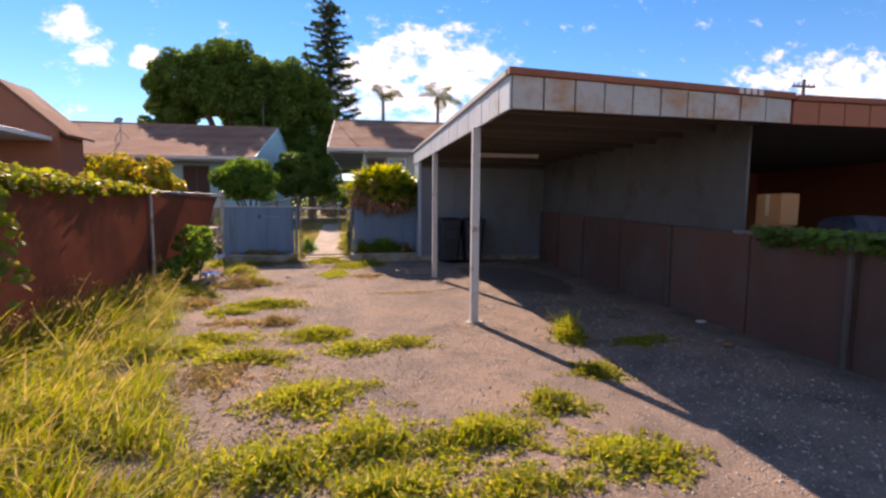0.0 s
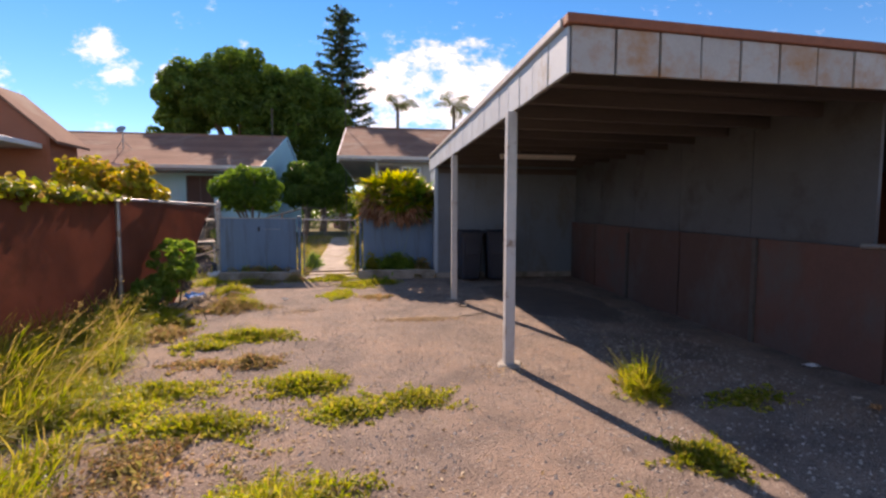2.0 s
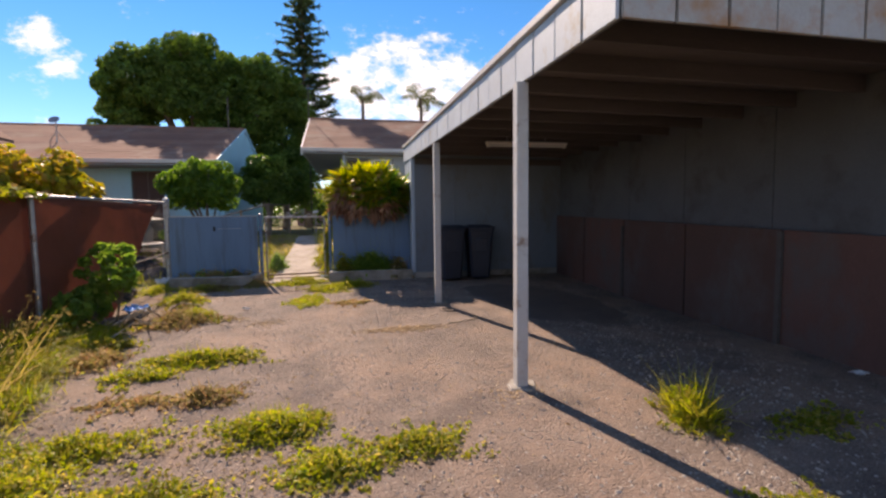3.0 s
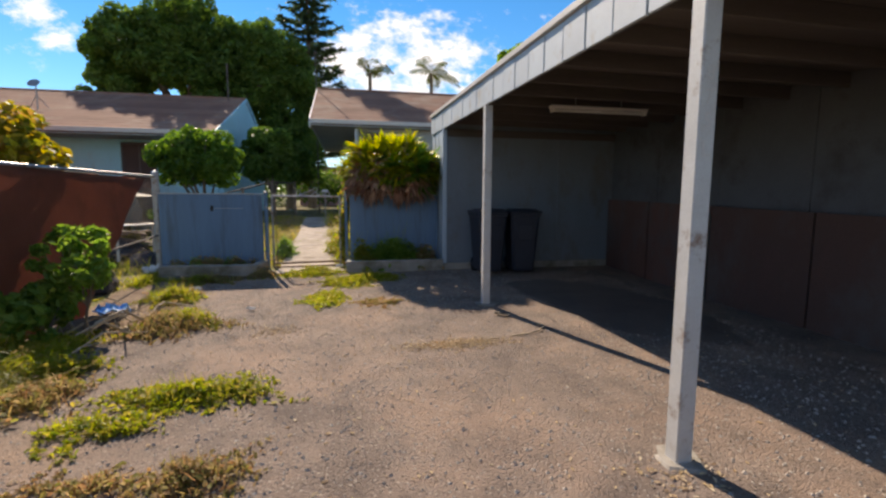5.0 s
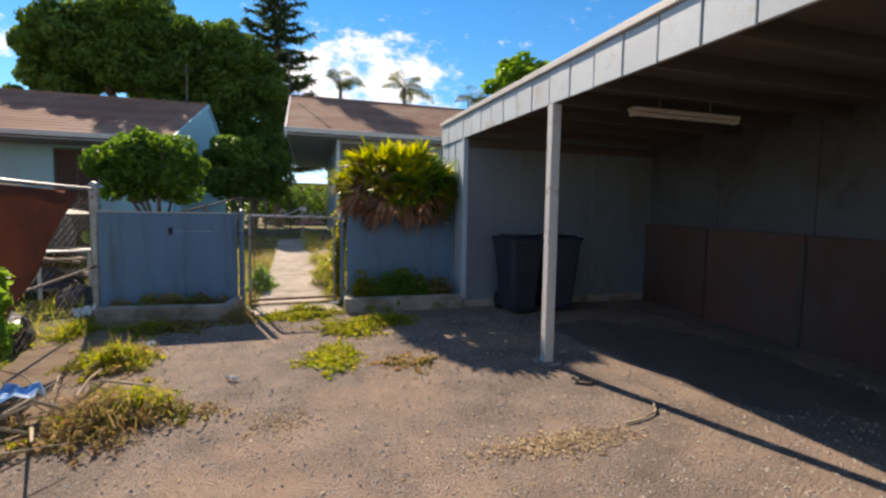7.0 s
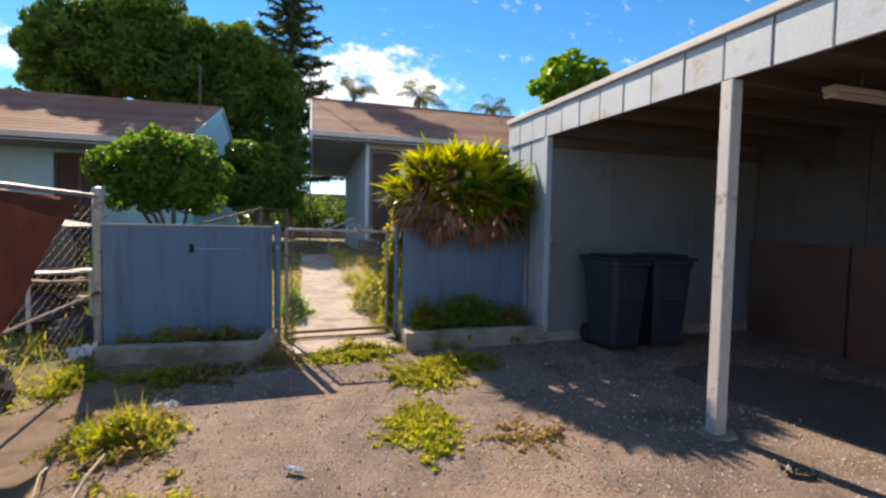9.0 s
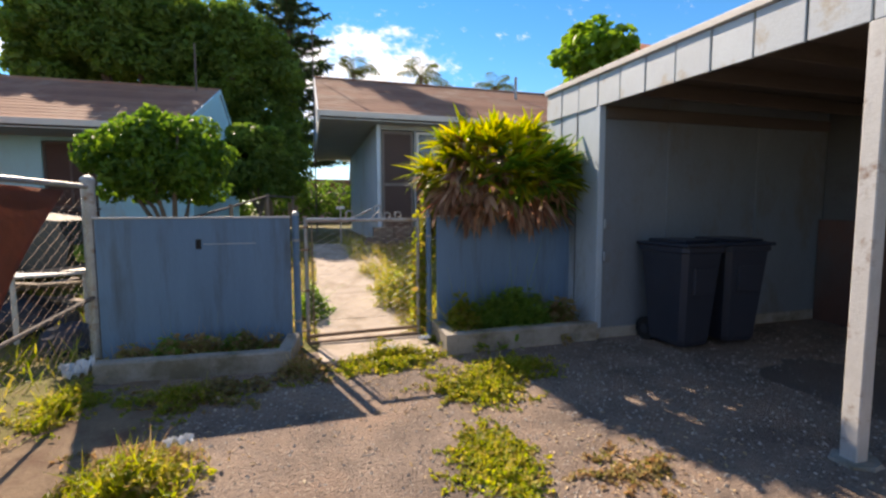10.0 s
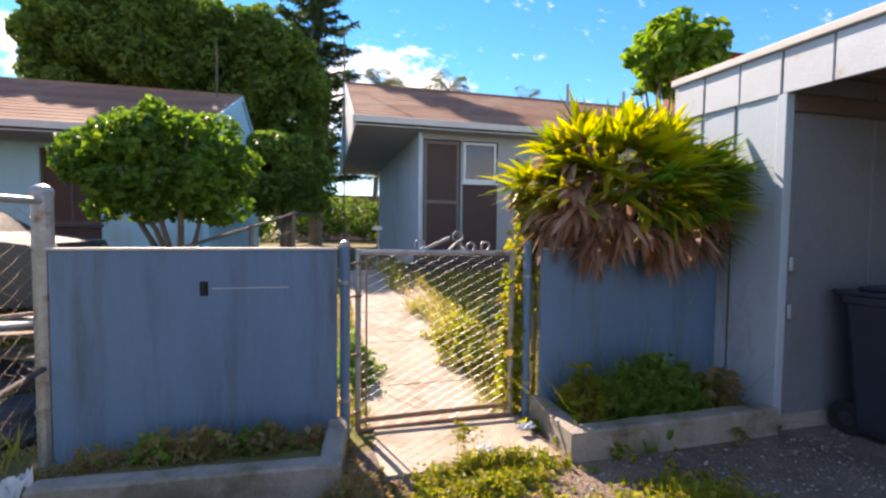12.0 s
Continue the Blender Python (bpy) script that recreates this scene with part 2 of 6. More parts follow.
M["rust_trim"] = material("rusty_red_drip_edge", (0.30, 0.10, 0.05), (0.20, 0.07, 0.04), rough=0.7, scale=6, fine=50, amount=0.7, bump=0.15)
M["pale_trim"] = material("pale_drip_edge", (0.62, 0.60, 0.57), (0.45, 0.43, 0.40), rough=0.5, scale=6, fine=50, amount=0.5, bump=0.1)
M["roofing"] = material("tar_roofing", (0.20, 0.14, 0.11), (0.12, 0.09, 0.08), rough=0.9, scale=3, fine=60, amount=0.6)
M["fabric"] = material("brown_screen_fabric", (0.30, 0.115, 0.075), (0.20, 0.078, 0.052), rough=0.9, scale=2.2, fine=130, amount=0.55, bump=0.3, dirt=(0.17, 0.075, 0.05), dirt_scale=1.6, dirt_amount=0.4, spec=0.1, through_light=0.25)
M["galvanised"] = material("dull_galvanised_steel", (0.42, 0.43, 0.44), (0.27, 0.26, 0.25), rough=0.45, scale=9, fine=70, amount=0.6, bump=0.1, metal=0.6, dirt=(0.22, 0.13, 0.08), dirt_scale=8, dirt_amount=0.4)
M["rust_tube"] = material("rusty_gate_tube", (0.30, 0.20, 0.13), (0.20, 0.12, 0.08), rough=0.65, scale=12, fine=90, amount=0.7, bump=0.2, metal=0.3)
M["shingle"] = material("brown_shingle", (0.30, 0.165, 0.115), (0.20, 0.105, 0.075), rough=0.95, scale=1.1, fine=30, amount=0.65, bump=0.3, dirt=(0.30, 0.21, 0.16), dirt_scale=0.8, dirt_amount=0.45, per_object=0.3, spec=0.15)
M["white_trim"] = material("white_trim_paint", (0.72, 0.74, 0.74), (0.58, 0.59, 0.58), rough=0.5, scale=3, fine=40, amount=0.5, bump=0.06)
M["house_blue"] = material("pale_aqua_house_paint", (0.31, 0.62, 0.72), (0.26, 0.53, 0.62), rough=0.65, scale=2, fine=30, amount=0.5, bump=0.1, dirt=(0.32, 0.42, 0.44), dirt_scale=1.2, dirt_amount=0.25, stretch=(1, 1, 0.4))
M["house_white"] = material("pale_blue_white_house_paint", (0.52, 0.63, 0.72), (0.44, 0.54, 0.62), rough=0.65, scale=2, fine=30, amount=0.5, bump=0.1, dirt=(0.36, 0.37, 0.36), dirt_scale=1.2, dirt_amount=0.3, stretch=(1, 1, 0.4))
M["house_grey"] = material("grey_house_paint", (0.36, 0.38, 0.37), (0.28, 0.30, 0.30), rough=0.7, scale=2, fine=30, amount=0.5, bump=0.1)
M["house_brown"] = material("red_brown_siding_paint", (0.36, 0.125, 0.07), (0.28, 0.095, 0.052), rough=0.75, scale=2, fine=30, amount=0.5, bump=0.12)
M["soffit"] = material("shaded_soffit_board", (0.42, 0.43, 0.42), (0.33, 0.33, 0.32), rough=0.8, scale=3, fine=30, bump=0.1)
M["screen"] = material("brown_insect_screen", (0.085, 0.05, 0.042), (0.06, 0.037, 0.03), rough=0.7, scale=2, fine=120, bump=0.1)
M["curtain"] = material("dim_curtain", (0.22, 0.19, 0.17), (0.14, 0.12, 0.11), rough=0.9, scale=3, fine=20, stretch=(6, 1, 0.3))
M["glass"] = glass_material("window_glass")
M["bark"] = material("grey_brown_bark", (0.20, 0.155, 0.115), (0.11, 0.085, 0.065), rough=0.9, scale=6, fine=40, amount=0.8, bump=0.6, stretch=(2, 2, 0.5))
M["bin"] = material("dark_blue_bin_plastic", (0.030, 0.036, 0.055), (0.020, 0.024, 0.036), rough=0.5, scale=4, fine=60, bump=0.06)
M["rubber"] = material("black_rubber", (0.02, 0.02, 0.02), rough=0.8, bump=0.1)
M["cardboard"] = material("cardboard", (0.40, 0.20, 0.085), (0.31, 0.155, 0.065), rough=0.85, scale=3, fine=40, bump=0.1)
M["tape"] = material("pale_packing_tape", (0.5, 0.42, 0.3), rough=0.35, bump=0.03)
M["lamp_white"] = material("white_enamel", (0.72, 0.70, 0.66), (0.6, 0.57, 0.53), rough=0.35, scale=3, fine=30, bump=0.03)
M["tube_glass"] = material("unlit_fluorescent_tube", (0.78, 0.77, 0.74), rough=0.2, bump=0.0)
M["black"] = material("black_plastic", (0.025, 0.025, 0.028), rough=0.5, bump=0.05)
M["dark_tarp"] = material("dark_tarp", (0.03, 0.034, 0.05), (0.02, 0.022, 0.03), rough=0.45, scale=3, fine=20, bump=0.4)
M["weathered_wood"] = material("weathered_wood", (0.26, 0.21, 0.17), (0.16, 0.125, 0.10), rough=0.85, scale=4, fine=50, bump=0.3, stretch=(0.5, 4, 4), per_object=0.5)
M["bluebag"] = material("blue_plastic_wrapper", (0.10, 0.30, 0.66), (0.16, 0.42, 0.8), rough=0.3, scale=9, fine=40, bump=0.3, dirt=(0.7, 0.74, 0.78), dirt_scale=6, dirt_amount=0.5)
M["whitebag"] = material("white_plastic_litter", (0.72, 0.74, 0.76), (0.5, 0.52, 0.54), rough=0.35, scale=9, fine=40, bump=0.3)
M["twig"] = material("dry_twig", (0.52, 0.43, 0.31), (0.36, 0.28, 0.19), rough=0.9, scale=20, fine=80, bump=0.2)
M["stone"] = material("gravel_stone", (0.44, 0.40, 0.35), (0.25, 0.22, 0.19), rough=0.9, scale=20, fine=90, bump=0.2, per_object=0.3)
M["chalk"] = material("faded_white_marking", (0.62, 0.60, 0.58), rough=0.8, bump=0.05)
M["car_paint"] = material("dark_grey_car_paint", (0.05, 0.055, 0.065), (0.04, 0.044, 0.05), rough=0.25, bump=0.0, spec=0.5)
M["pink"] = material("pink_wall_paint", (0.62, 0.34, 0.36), (0.5, 0.27, 0.29), rough=0.7, bump=0.1)
M["light_blue"] = material("light_blue_paint", (0.30, 0.50, 0.66), (0.24, 0.42, 0.57), rough=0.4, bump=0.05)
L = {}
L["grass"] = leaf_material("tall_grass", [(0.12, 0.18, 0.018), (0.18, 0.22, 0.022), (0.25, 0.25, 0.033), (0.31, 0.27, 0.06)], 0.5)
L["straw"] = leaf_material("straw", [(0.32, 0.26, 0.09), (0.42, 0.34, 0.14), (0.30, 0.22, 0.08)], 0.42, 0.7)
L["weed"] = leaf_material("low_weed", [(0.13, 0.185, 0.02), (0.20, 0.245, 0.025), (0.28, 0.285, 0.034), (0.37, 0.30, 0.085)], 0.5)
L["dry_weed"] = leaf_material("dry_weed", [(0.21, 0.13, 0.065), (0.30, 0.21, 0.10), (0.17, 0.18, 0.045), (0.38, 0.29, 0.17)], 0.45, 0.7)
L["shrub"] = leaf_material("fresh_shrub_leaf", [(0.08, 0.17, 0.025), (0.13, 0.23, 0.035), (0.19, 0.28, 0.06)], 0.42)
L["vine"] = leaf_material("vine_leaf", [(0.12, 0.17, 0.02), (0.18, 0.22, 0.025), (0.26, 0.26, 0.03), (0.24, 0.17, 0.06)], 0.45)
L["yellow"] = leaf_material("yellow_green_leaf", [(0.14, 0.16, 0.02), (0.25, 0.24, 0.025), (0.36, 0.30, 0.03), (0.32, 0.20, 0.06)], 0.45)
L["round"] = leaf_material("round_tree_leaf", [(0.045, 0.11, 0.016), (0.08, 0.16, 0.022), (0.13, 0.215, 0.032)], 0.5, 0.4)
L["dark"] = leaf_material("dark_tree_leaf", [(0.055, 0.115, 0.02), (0.085, 0.155, 0.028), (0.12, 0.195, 0.038)], 0.42, 0.5)
L["pine"] = leaf_material("pine_needles", [(0.045, 0.08, 0.034), (0.07, 0.11, 0.045)], 0.35, 0.6)
L["palm"] = leaf_material("coconut_leaf", [(0.05, 0.08, 0.02), (0.08, 0.11, 0.028), (0.11, 0.12, 0.04)], 0.35, 0.4)
L["broad"] = leaf_material("broad_leaf", [(0.07, 0.15, 0.018), (0.11, 0.21, 0.025), (0.16, 0.26, 0.035)], 0.48, 0.35)
L["fan"] = leaf_material("fan_palm_leaf", [(0.10, 0.16, 0.012), (0.18, 0.22, 0.018), (0.29, 0.29, 0.022), (0.34, 0.31, 0.035)], 0.5, 0.4)
L["dead"] = leaf_material("dead_fan_leaf", [(0.25, 0.115, 0.07), (0.34, 0.19, 0.125), (0.44, 0.31, 0.23), (0.17, 0.085, 0.055)], 0.35, 0.8)
L["litter"] = leaf_material("fallen_leaves", [(0.40, 0.29, 0.15), (0.54, 0.43, 0.27), (0.30, 0.20, 0.11), (0.60, 0.52, 0.38)], 0.2, 0.8)

# ---- building helpers ----


def finish(name, bm, mat, parent=None, label="", smooth=False):
    me = bpy.data.meshes.new(name)
    bm.to_mesh(me)
    bm.free()
    me.materials.append(mat)
    if smooth:
        me.shade_smooth()
    ob = new(name, me)
    if parent is not None:
        ob.parent = parent
    if label:
        ob["label"] = label
    return ob


def part(name, bm, mat, parent, label="", smooth=False):
    return finish(name, bm, mat, parent, label, smooth)


def thing(name, label, category, group="", kind="", at=(0, 0, 0), rz=0):
    ob = new(name)
    ob.empty_display_size = 0.2
    ob.matrix_basis = pose(*at, 0, 0, rz)
    return tagged(ob, label, category, group, kind)


def box(bm, lo, hi, bevel=0.0):
    r = bmesh.ops.create_cube(bm, size=1.0)
    for v in r["verts"]:
        for i in range(3):
            v.co[i] = lo[i] if v.co[i] < 0 else hi[i]
    if bevel:
        edges = {e for v in r["verts"] for e in v.link_edges}
        bmesh.ops.bevel(bm, geom=list(edges), offset=bevel, segments=1, affect="EDGES")
    return bm


def boxed(lo, hi, bevel=0.0):
    return box(bmesh.new(), lo, hi, bevel)


def rod(bm, a, b, r0, r1=None, seg=8, caps=True):
    a, b = Vector(a), Vector(b)
    r1 = r0 if r1 is None else r1
    d = b - a
    q = d.to_track_quat("Z", "Y")
    rings = []
    for p, r in ((a, r0), (b, r1)):
        rings.append([bm.verts.new(p + q @ Vector((r * math.cos(2 * math.pi * k / seg), r * math.sin(2 * math.pi * k / seg), 0))) for k in range(seg)])
    for k in range(seg):
        bm.faces.new((rings[0][k], rings[0][(k + 1) % seg], rings[1][(k + 1) % seg], rings[1][k]))
    if caps:
        bm.faces.new(rings[0][::-1])
        bm.faces.new(rings[1])
    return bm


def pipe(bm, pts, r0, r1=None, seg=6):
    """A bent tube through pts that tapers from r0 to r1."""
    r1 = r0 if r1 is None else r1
    pts = [Vector(p) for p in pts]
    rings = []
    for i, p in enumerate(pts):
        d = (pts[min(i + 1, len(pts) - 1)] - pts[max(i - 1, 0)]).normalized()
        q = d.to_track_quat("Z", "Y")
        r = r0 + (r1 - r0) * i / (len(pts) - 1)
        rings.append([bm.verts.new(p + q @ Vector((r * math.cos(2 * math.pi * k / seg), r * math.sin(2 * math.pi * k / seg), 0))) for k in range(seg)])
    for A, B in zip(rings, rings[1:]):
        best = min(range(seg), key=lambda s: (A[0].co - B[s].co).length)
        for k in range(seg):
            bm.faces.new((A[k], A[(k + 1) % seg], B[(k + 1 + best) % seg], B[(k + best) % seg]))
    bm.faces.new(rings[0][::-1])
    bm.faces.new(rings[-1])
    return bm


def dome_cap(bm, x, y, z, r):
    rod(bm, (x, y, z), (x, y, z + r * 0.5), r * 1.08, r * 1.08, 12)
    rod(bm, (x, y, z + r * 0.5), (x, y, z + r * 1.0), r * 1.08, r * 0.8, 12)
    rod(bm, (x, y, z + r * 1.0), (x, y, z + r * 1.3), r * 0.8, r * 0.25, 12)


rng = np.random.default_rng(7)


def unit(v):
    return v / np.maximum(np.linalg.norm(v, axis=-1, keepdims=True), 1e-9)


def mesh_object(name, verts, faces, mat, parent=None, smooth=False):
    me = bpy.data.meshes.new(name)
    me.from_pydata(verts.reshape(-1, 3).tolist(), [], faces.tolist())
    me.materials.append(mat)
    if smooth:
        me.shade_smooth()
    ob = new(name, me)
    if parent is not None:
        ob.parent = parent
    return ob


def blade_arrays(base, direction, length, width, droop, seg=4, shape=0.6):
    """Long blades: base (n,3), direction (n,3), lengths, widths, and how far the tip sinks."""
    n = len(base)
    d = unit(direction)
    side = np.cross(d, np.array([0, 0, 1.0]) + rng.normal(0, 0.35, (n, 3)))
    side = unit(side)
    t = np.linspace(0, 1, seg + 1)
    pos = base[:, None] + d[:, None] * (length[:, None] * t)[..., None]
    pos[..., 2] -= (droop * length)[:, None] * t ** 2
    w = width[:, None] * (np.minimum(1, t * 6 + 0.35) * (1 - t ** 2.2 * 0.96))[None]
    a, b = pos - side[:, None] * w[..., None] * 0.5, pos + side[:, None] * w[..., None] * 0.5
    verts = np.stack((a, b), 2).reshape(n, -1, 3)
    k = 2 * np.arange(seg)
    quad = np.stack((k, k + 1, k + 3, k + 2), 1)
    faces = (quad[None] + (np.arange(n) * 2 * (seg + 1))[:, None, None]).reshape(-1, 4)
    return verts.reshape(-1, 3), faces


def leaf_arrays(center, normal, size, aspect=0.5, fold=0.18):
    """Pointed leaves, folded along the midrib: six corners, four triangles' worth of face."""
    n = len(center)
    nrm = unit(normal)
    d = unit(np.cross(nrm, rng.normal(0, 1, (n, 3))))
    s = np.cross(nrm, d)
    sz = size[:, None]
    base, tip = center - d * sz * 0.5, center + d * sz * 0.5 - nrm * sz * 0.08
    up = nrm * sz * fold * 0.5
    l1, r1 = center - d * sz * 0.12 + s * sz * aspect * 0.5 + up, center - d * sz * 0.12 - s * sz * aspect * 0.5 + up
    l2, r2 = center + d * sz * 0.22 + s * sz * aspect * 0.36 + up * 0.6, center + d * sz * 0.22 - s * sz * aspect * 0.36 + up * 0.6
    verts = np.stack((base, l1, l2, tip, r2, r1), 1)
    f = np.array([[0, 3, 2, 1], [0, 5, 4, 3]])
    faces = (f[None] + (np.arange(n) * 6)[:, None, None]).reshape(-1, 4)
    return verts.reshape(-1, 3), faces


def joined(arrays):
    vs, fs, off = [], [], 0
    for v, f in arrays:
        vs.append(v)
        fs.append(f + off)
        off += len(v)
    return np.concatenate(vs), np.concatenate(fs)


def crown_points(blobs, count, shell=0.75):
    """Points near the skins of several heaps (x, y, z, rx, ry, rz), with the outward way."""
    blobs = np.array(blobs, float)
    area = (blobs[:, 3] * blobs[:, 4] + blobs[:, 3] * blobs[:, 5] + blobs[:, 4] * blobs[:, 5])
    pick = rng.choice(len(blobs), count, p=area / area.sum())
    way = unit(rng.normal(0, 1, (count, 3)))
    r = shell + (1.06 - shell) * rng.random((count, 1)) ** 0.6
    p = blobs[pick, :3] + way * blobs[pick, 3:] * r
    return p, way


def crown(name, blobs, count, size, mat, parent, aspect=0.55, shell=0.7, upright=0.35):
    p, way = crown_points(blobs, count, shell)
    nrm = way * 0.7 + rng.normal(0, 0.55, p.shape) + np.array([0, 0, upright])
    v, f = leaf_arrays(p, nrm, size * rng.uniform(0.65, 1.35, count), aspect)
    return mesh_object(name, v, f, mat, parent)


def clumps(center, axes, count, radius, jitter=0.25):
    """Small heaps spread over the skin of one large heap, for an uneven outline."""
    out = []
    for i in range(count):
        z = 1.0 - 1.75 * (i + 0.5) / count
        a = i * 2.39996 + rng.normal(0, jitter)
        w = np.array([math.sqrt(max(0.0, 1 - z * z)) * math.cos(a), math.sqrt(max(0.0, 1 - z * z)) * math.sin(a), z])
        k = rng.uniform(0.66, 1.0)
        r = radius * rng.uniform(0.55, 1.35)
        out.append((center[0] + w[0] * axes[0] * k, center[1] + w[1] * axes[1] * k, center[2] + w[2] * axes[2] * k, r, r, r * 0.8))
    return out

# ---- the ground ----


def ground_z(x, y):
    """The lot rises a little at the gate; the yards beyond the gate rise towards the houses."""
    rise = 0.03 * min(max(y - 8.4, 0.0), 3.0)
    if -3 < x < 5 and -1 < y < 12:
        return rise + 0.010 * noise.noise(Vector((x * 0.8, y * 0.8, 0))) + 0.004 * noise.noise(Vector((x * 2, y * 2, 4)))
    return rise if y < 12.1 else min(0.09 + (y - 12.1) * 0.145, 0.73)


def ground_heights(x, y):
    return np.array([ground_z(a, b) for a, b in zip(x, y)])


def fence_x(y):
    return -2.62 - 0.037 * (y - 7.7)


def wall_x(y):
    return 4.70 + 0.018 * (max(y, 3.0) - 4.5)


def roof_z(y):
    """Underside of the carport's fascia."""
    return 2.252 + 0.0265 * (y - 4.4)


def build_ground():
    xs = sorted({-900, -400, -150, -60, -30, -18, *np.round(np.arange(-12, -3.1, 0.6), 3), *np.round(np.arange(-3.0, 5.0, 0.16), 3), 5.2, 6, 8, 12, 20, 40, 100, 300, 900})
    ys = sorted({-900, -300, -80, -30, -12, -6, -3, -1.5, *np.round(np.arange(-0.5, 12.1, 0.16), 3), 12.1, *np.round(np.arange(12.4, 17.2, 0.4), 3), 18, 20, 24, 30, 45, 80, 200, 500, 1500})
    nx, ny = len(xs), len(ys)
    verts = []
    for y in ys:
        for x in xs:
            verts.append((x, y, ground_z(x, y)))
    faces, kinds = [], []
    for j in range(ny - 1):
        for i in range(nx - 1):
            faces.append((j * nx + i, j * nx + i + 1, (j + 1) * nx + i + 1, (j + 1) * nx + i))
            cx, cy = (xs[i] + xs[i + 1]) / 2, (ys[j] + ys[j + 1]) / 2
            kinds.append(0 if cy < 11.6 and cx > fence_x(cy) else 1)
    me = bpy.data.meshes.new("ground")
    me.from_pydata(verts, [], faces)
    me.materials.append(M["asphalt"])
    me.materials.append(M["soil"])
    me.polygons.foreach_set("material_index", kinds)
    me.shade_smooth()
    tagged(new("ground", me), "worn reddish asphalt lot with dry soil yards", "ground", kind="structure")


build_ground()


def ground_patch(name, x, y, rx, ry, mat, label, seed, turn=0.0, lift=0.004):
    """A thin spread of other material on the lot, with a ragged outline."""
    bm = bmesh.new()
    rings = []
    c, s = math.cos(turn), math.sin(turn)
    for k, t in enumerate(np.linspace(0.0, 1.0, 9)[1:]):
        ring = []
        for i in range(56):
            a = 2 * math.pi * i / 56
            q = Vector((math.cos(a) * 1.6, math.sin(a) * 1.6, seed))
            r = t * (1 + 0.35 * noise.noise(q) + 0.16 * noise.noise(q * 3) + 0.08 * noise.noise(q * 8))
            u, v = rx * r * math.cos(a), ry * r * math.sin(a)
            px, py = x + u * c - v * s, y + u * s + v * c
            ring.append(bm.verts.new((px, py, ground_z(px, py) + lift * (1.0 - 0.9 * t ** 6))))
        rings.append(ring)
    mid = bm.verts.new((x, y, ground_z(x, y) + lift))
    for i in range(56):
        j = (i + 1) % 56
        bm.faces.new((mid, rings[0][i], rings[0][j]))
        for A, B in zip(rings, rings[1:]):
            bm.faces.new((A[i], B[i], B[j], A[j]))
    tagged(finish(name, bm, mat, smooth=True), label, "ground", kind="structure")


ground_patch("dirt", -2.35, 10.3, 0.42, 1.15, M["dirt"], "pale dry dirt along the foot of the fence", 3.0, lift=0.012)
ground_patch("dirt", -2.25, 8.7, 0.45, 0.55, M["dirt"], "pale dry dirt around the weed heap", 8.0, lift=0.012)
ground_patch("dark_floor_patch", 3.35, 8.7, 0.85, 1.5, M["dark_floor"], "darker ragged patch on the carport floor", 5.0, 0.25, lift=0.010)

# ---- carport ----


POST1, POST2 = (1.857, 5.63), (1.85, 8.99)


def sheared(bm):
    """Gives what was built level and square the roof's two falls and its slightly skewed edge."""
    for v in bm.verts:
        v.co.z += roof_z(v.co.y) - 2.24 - 0.010 * (v.co.x - 1.8) - (0.022 * (v.co.x - 1.8) if v.co.z > 2.46 else 0.0)
        v.co.x += 0.0157 * (11.29 - v.co.y) * (1.0 if v.co.x < 2.5 else max(0.0, (4.6 - v.co.x) / 2.1))
    return bm


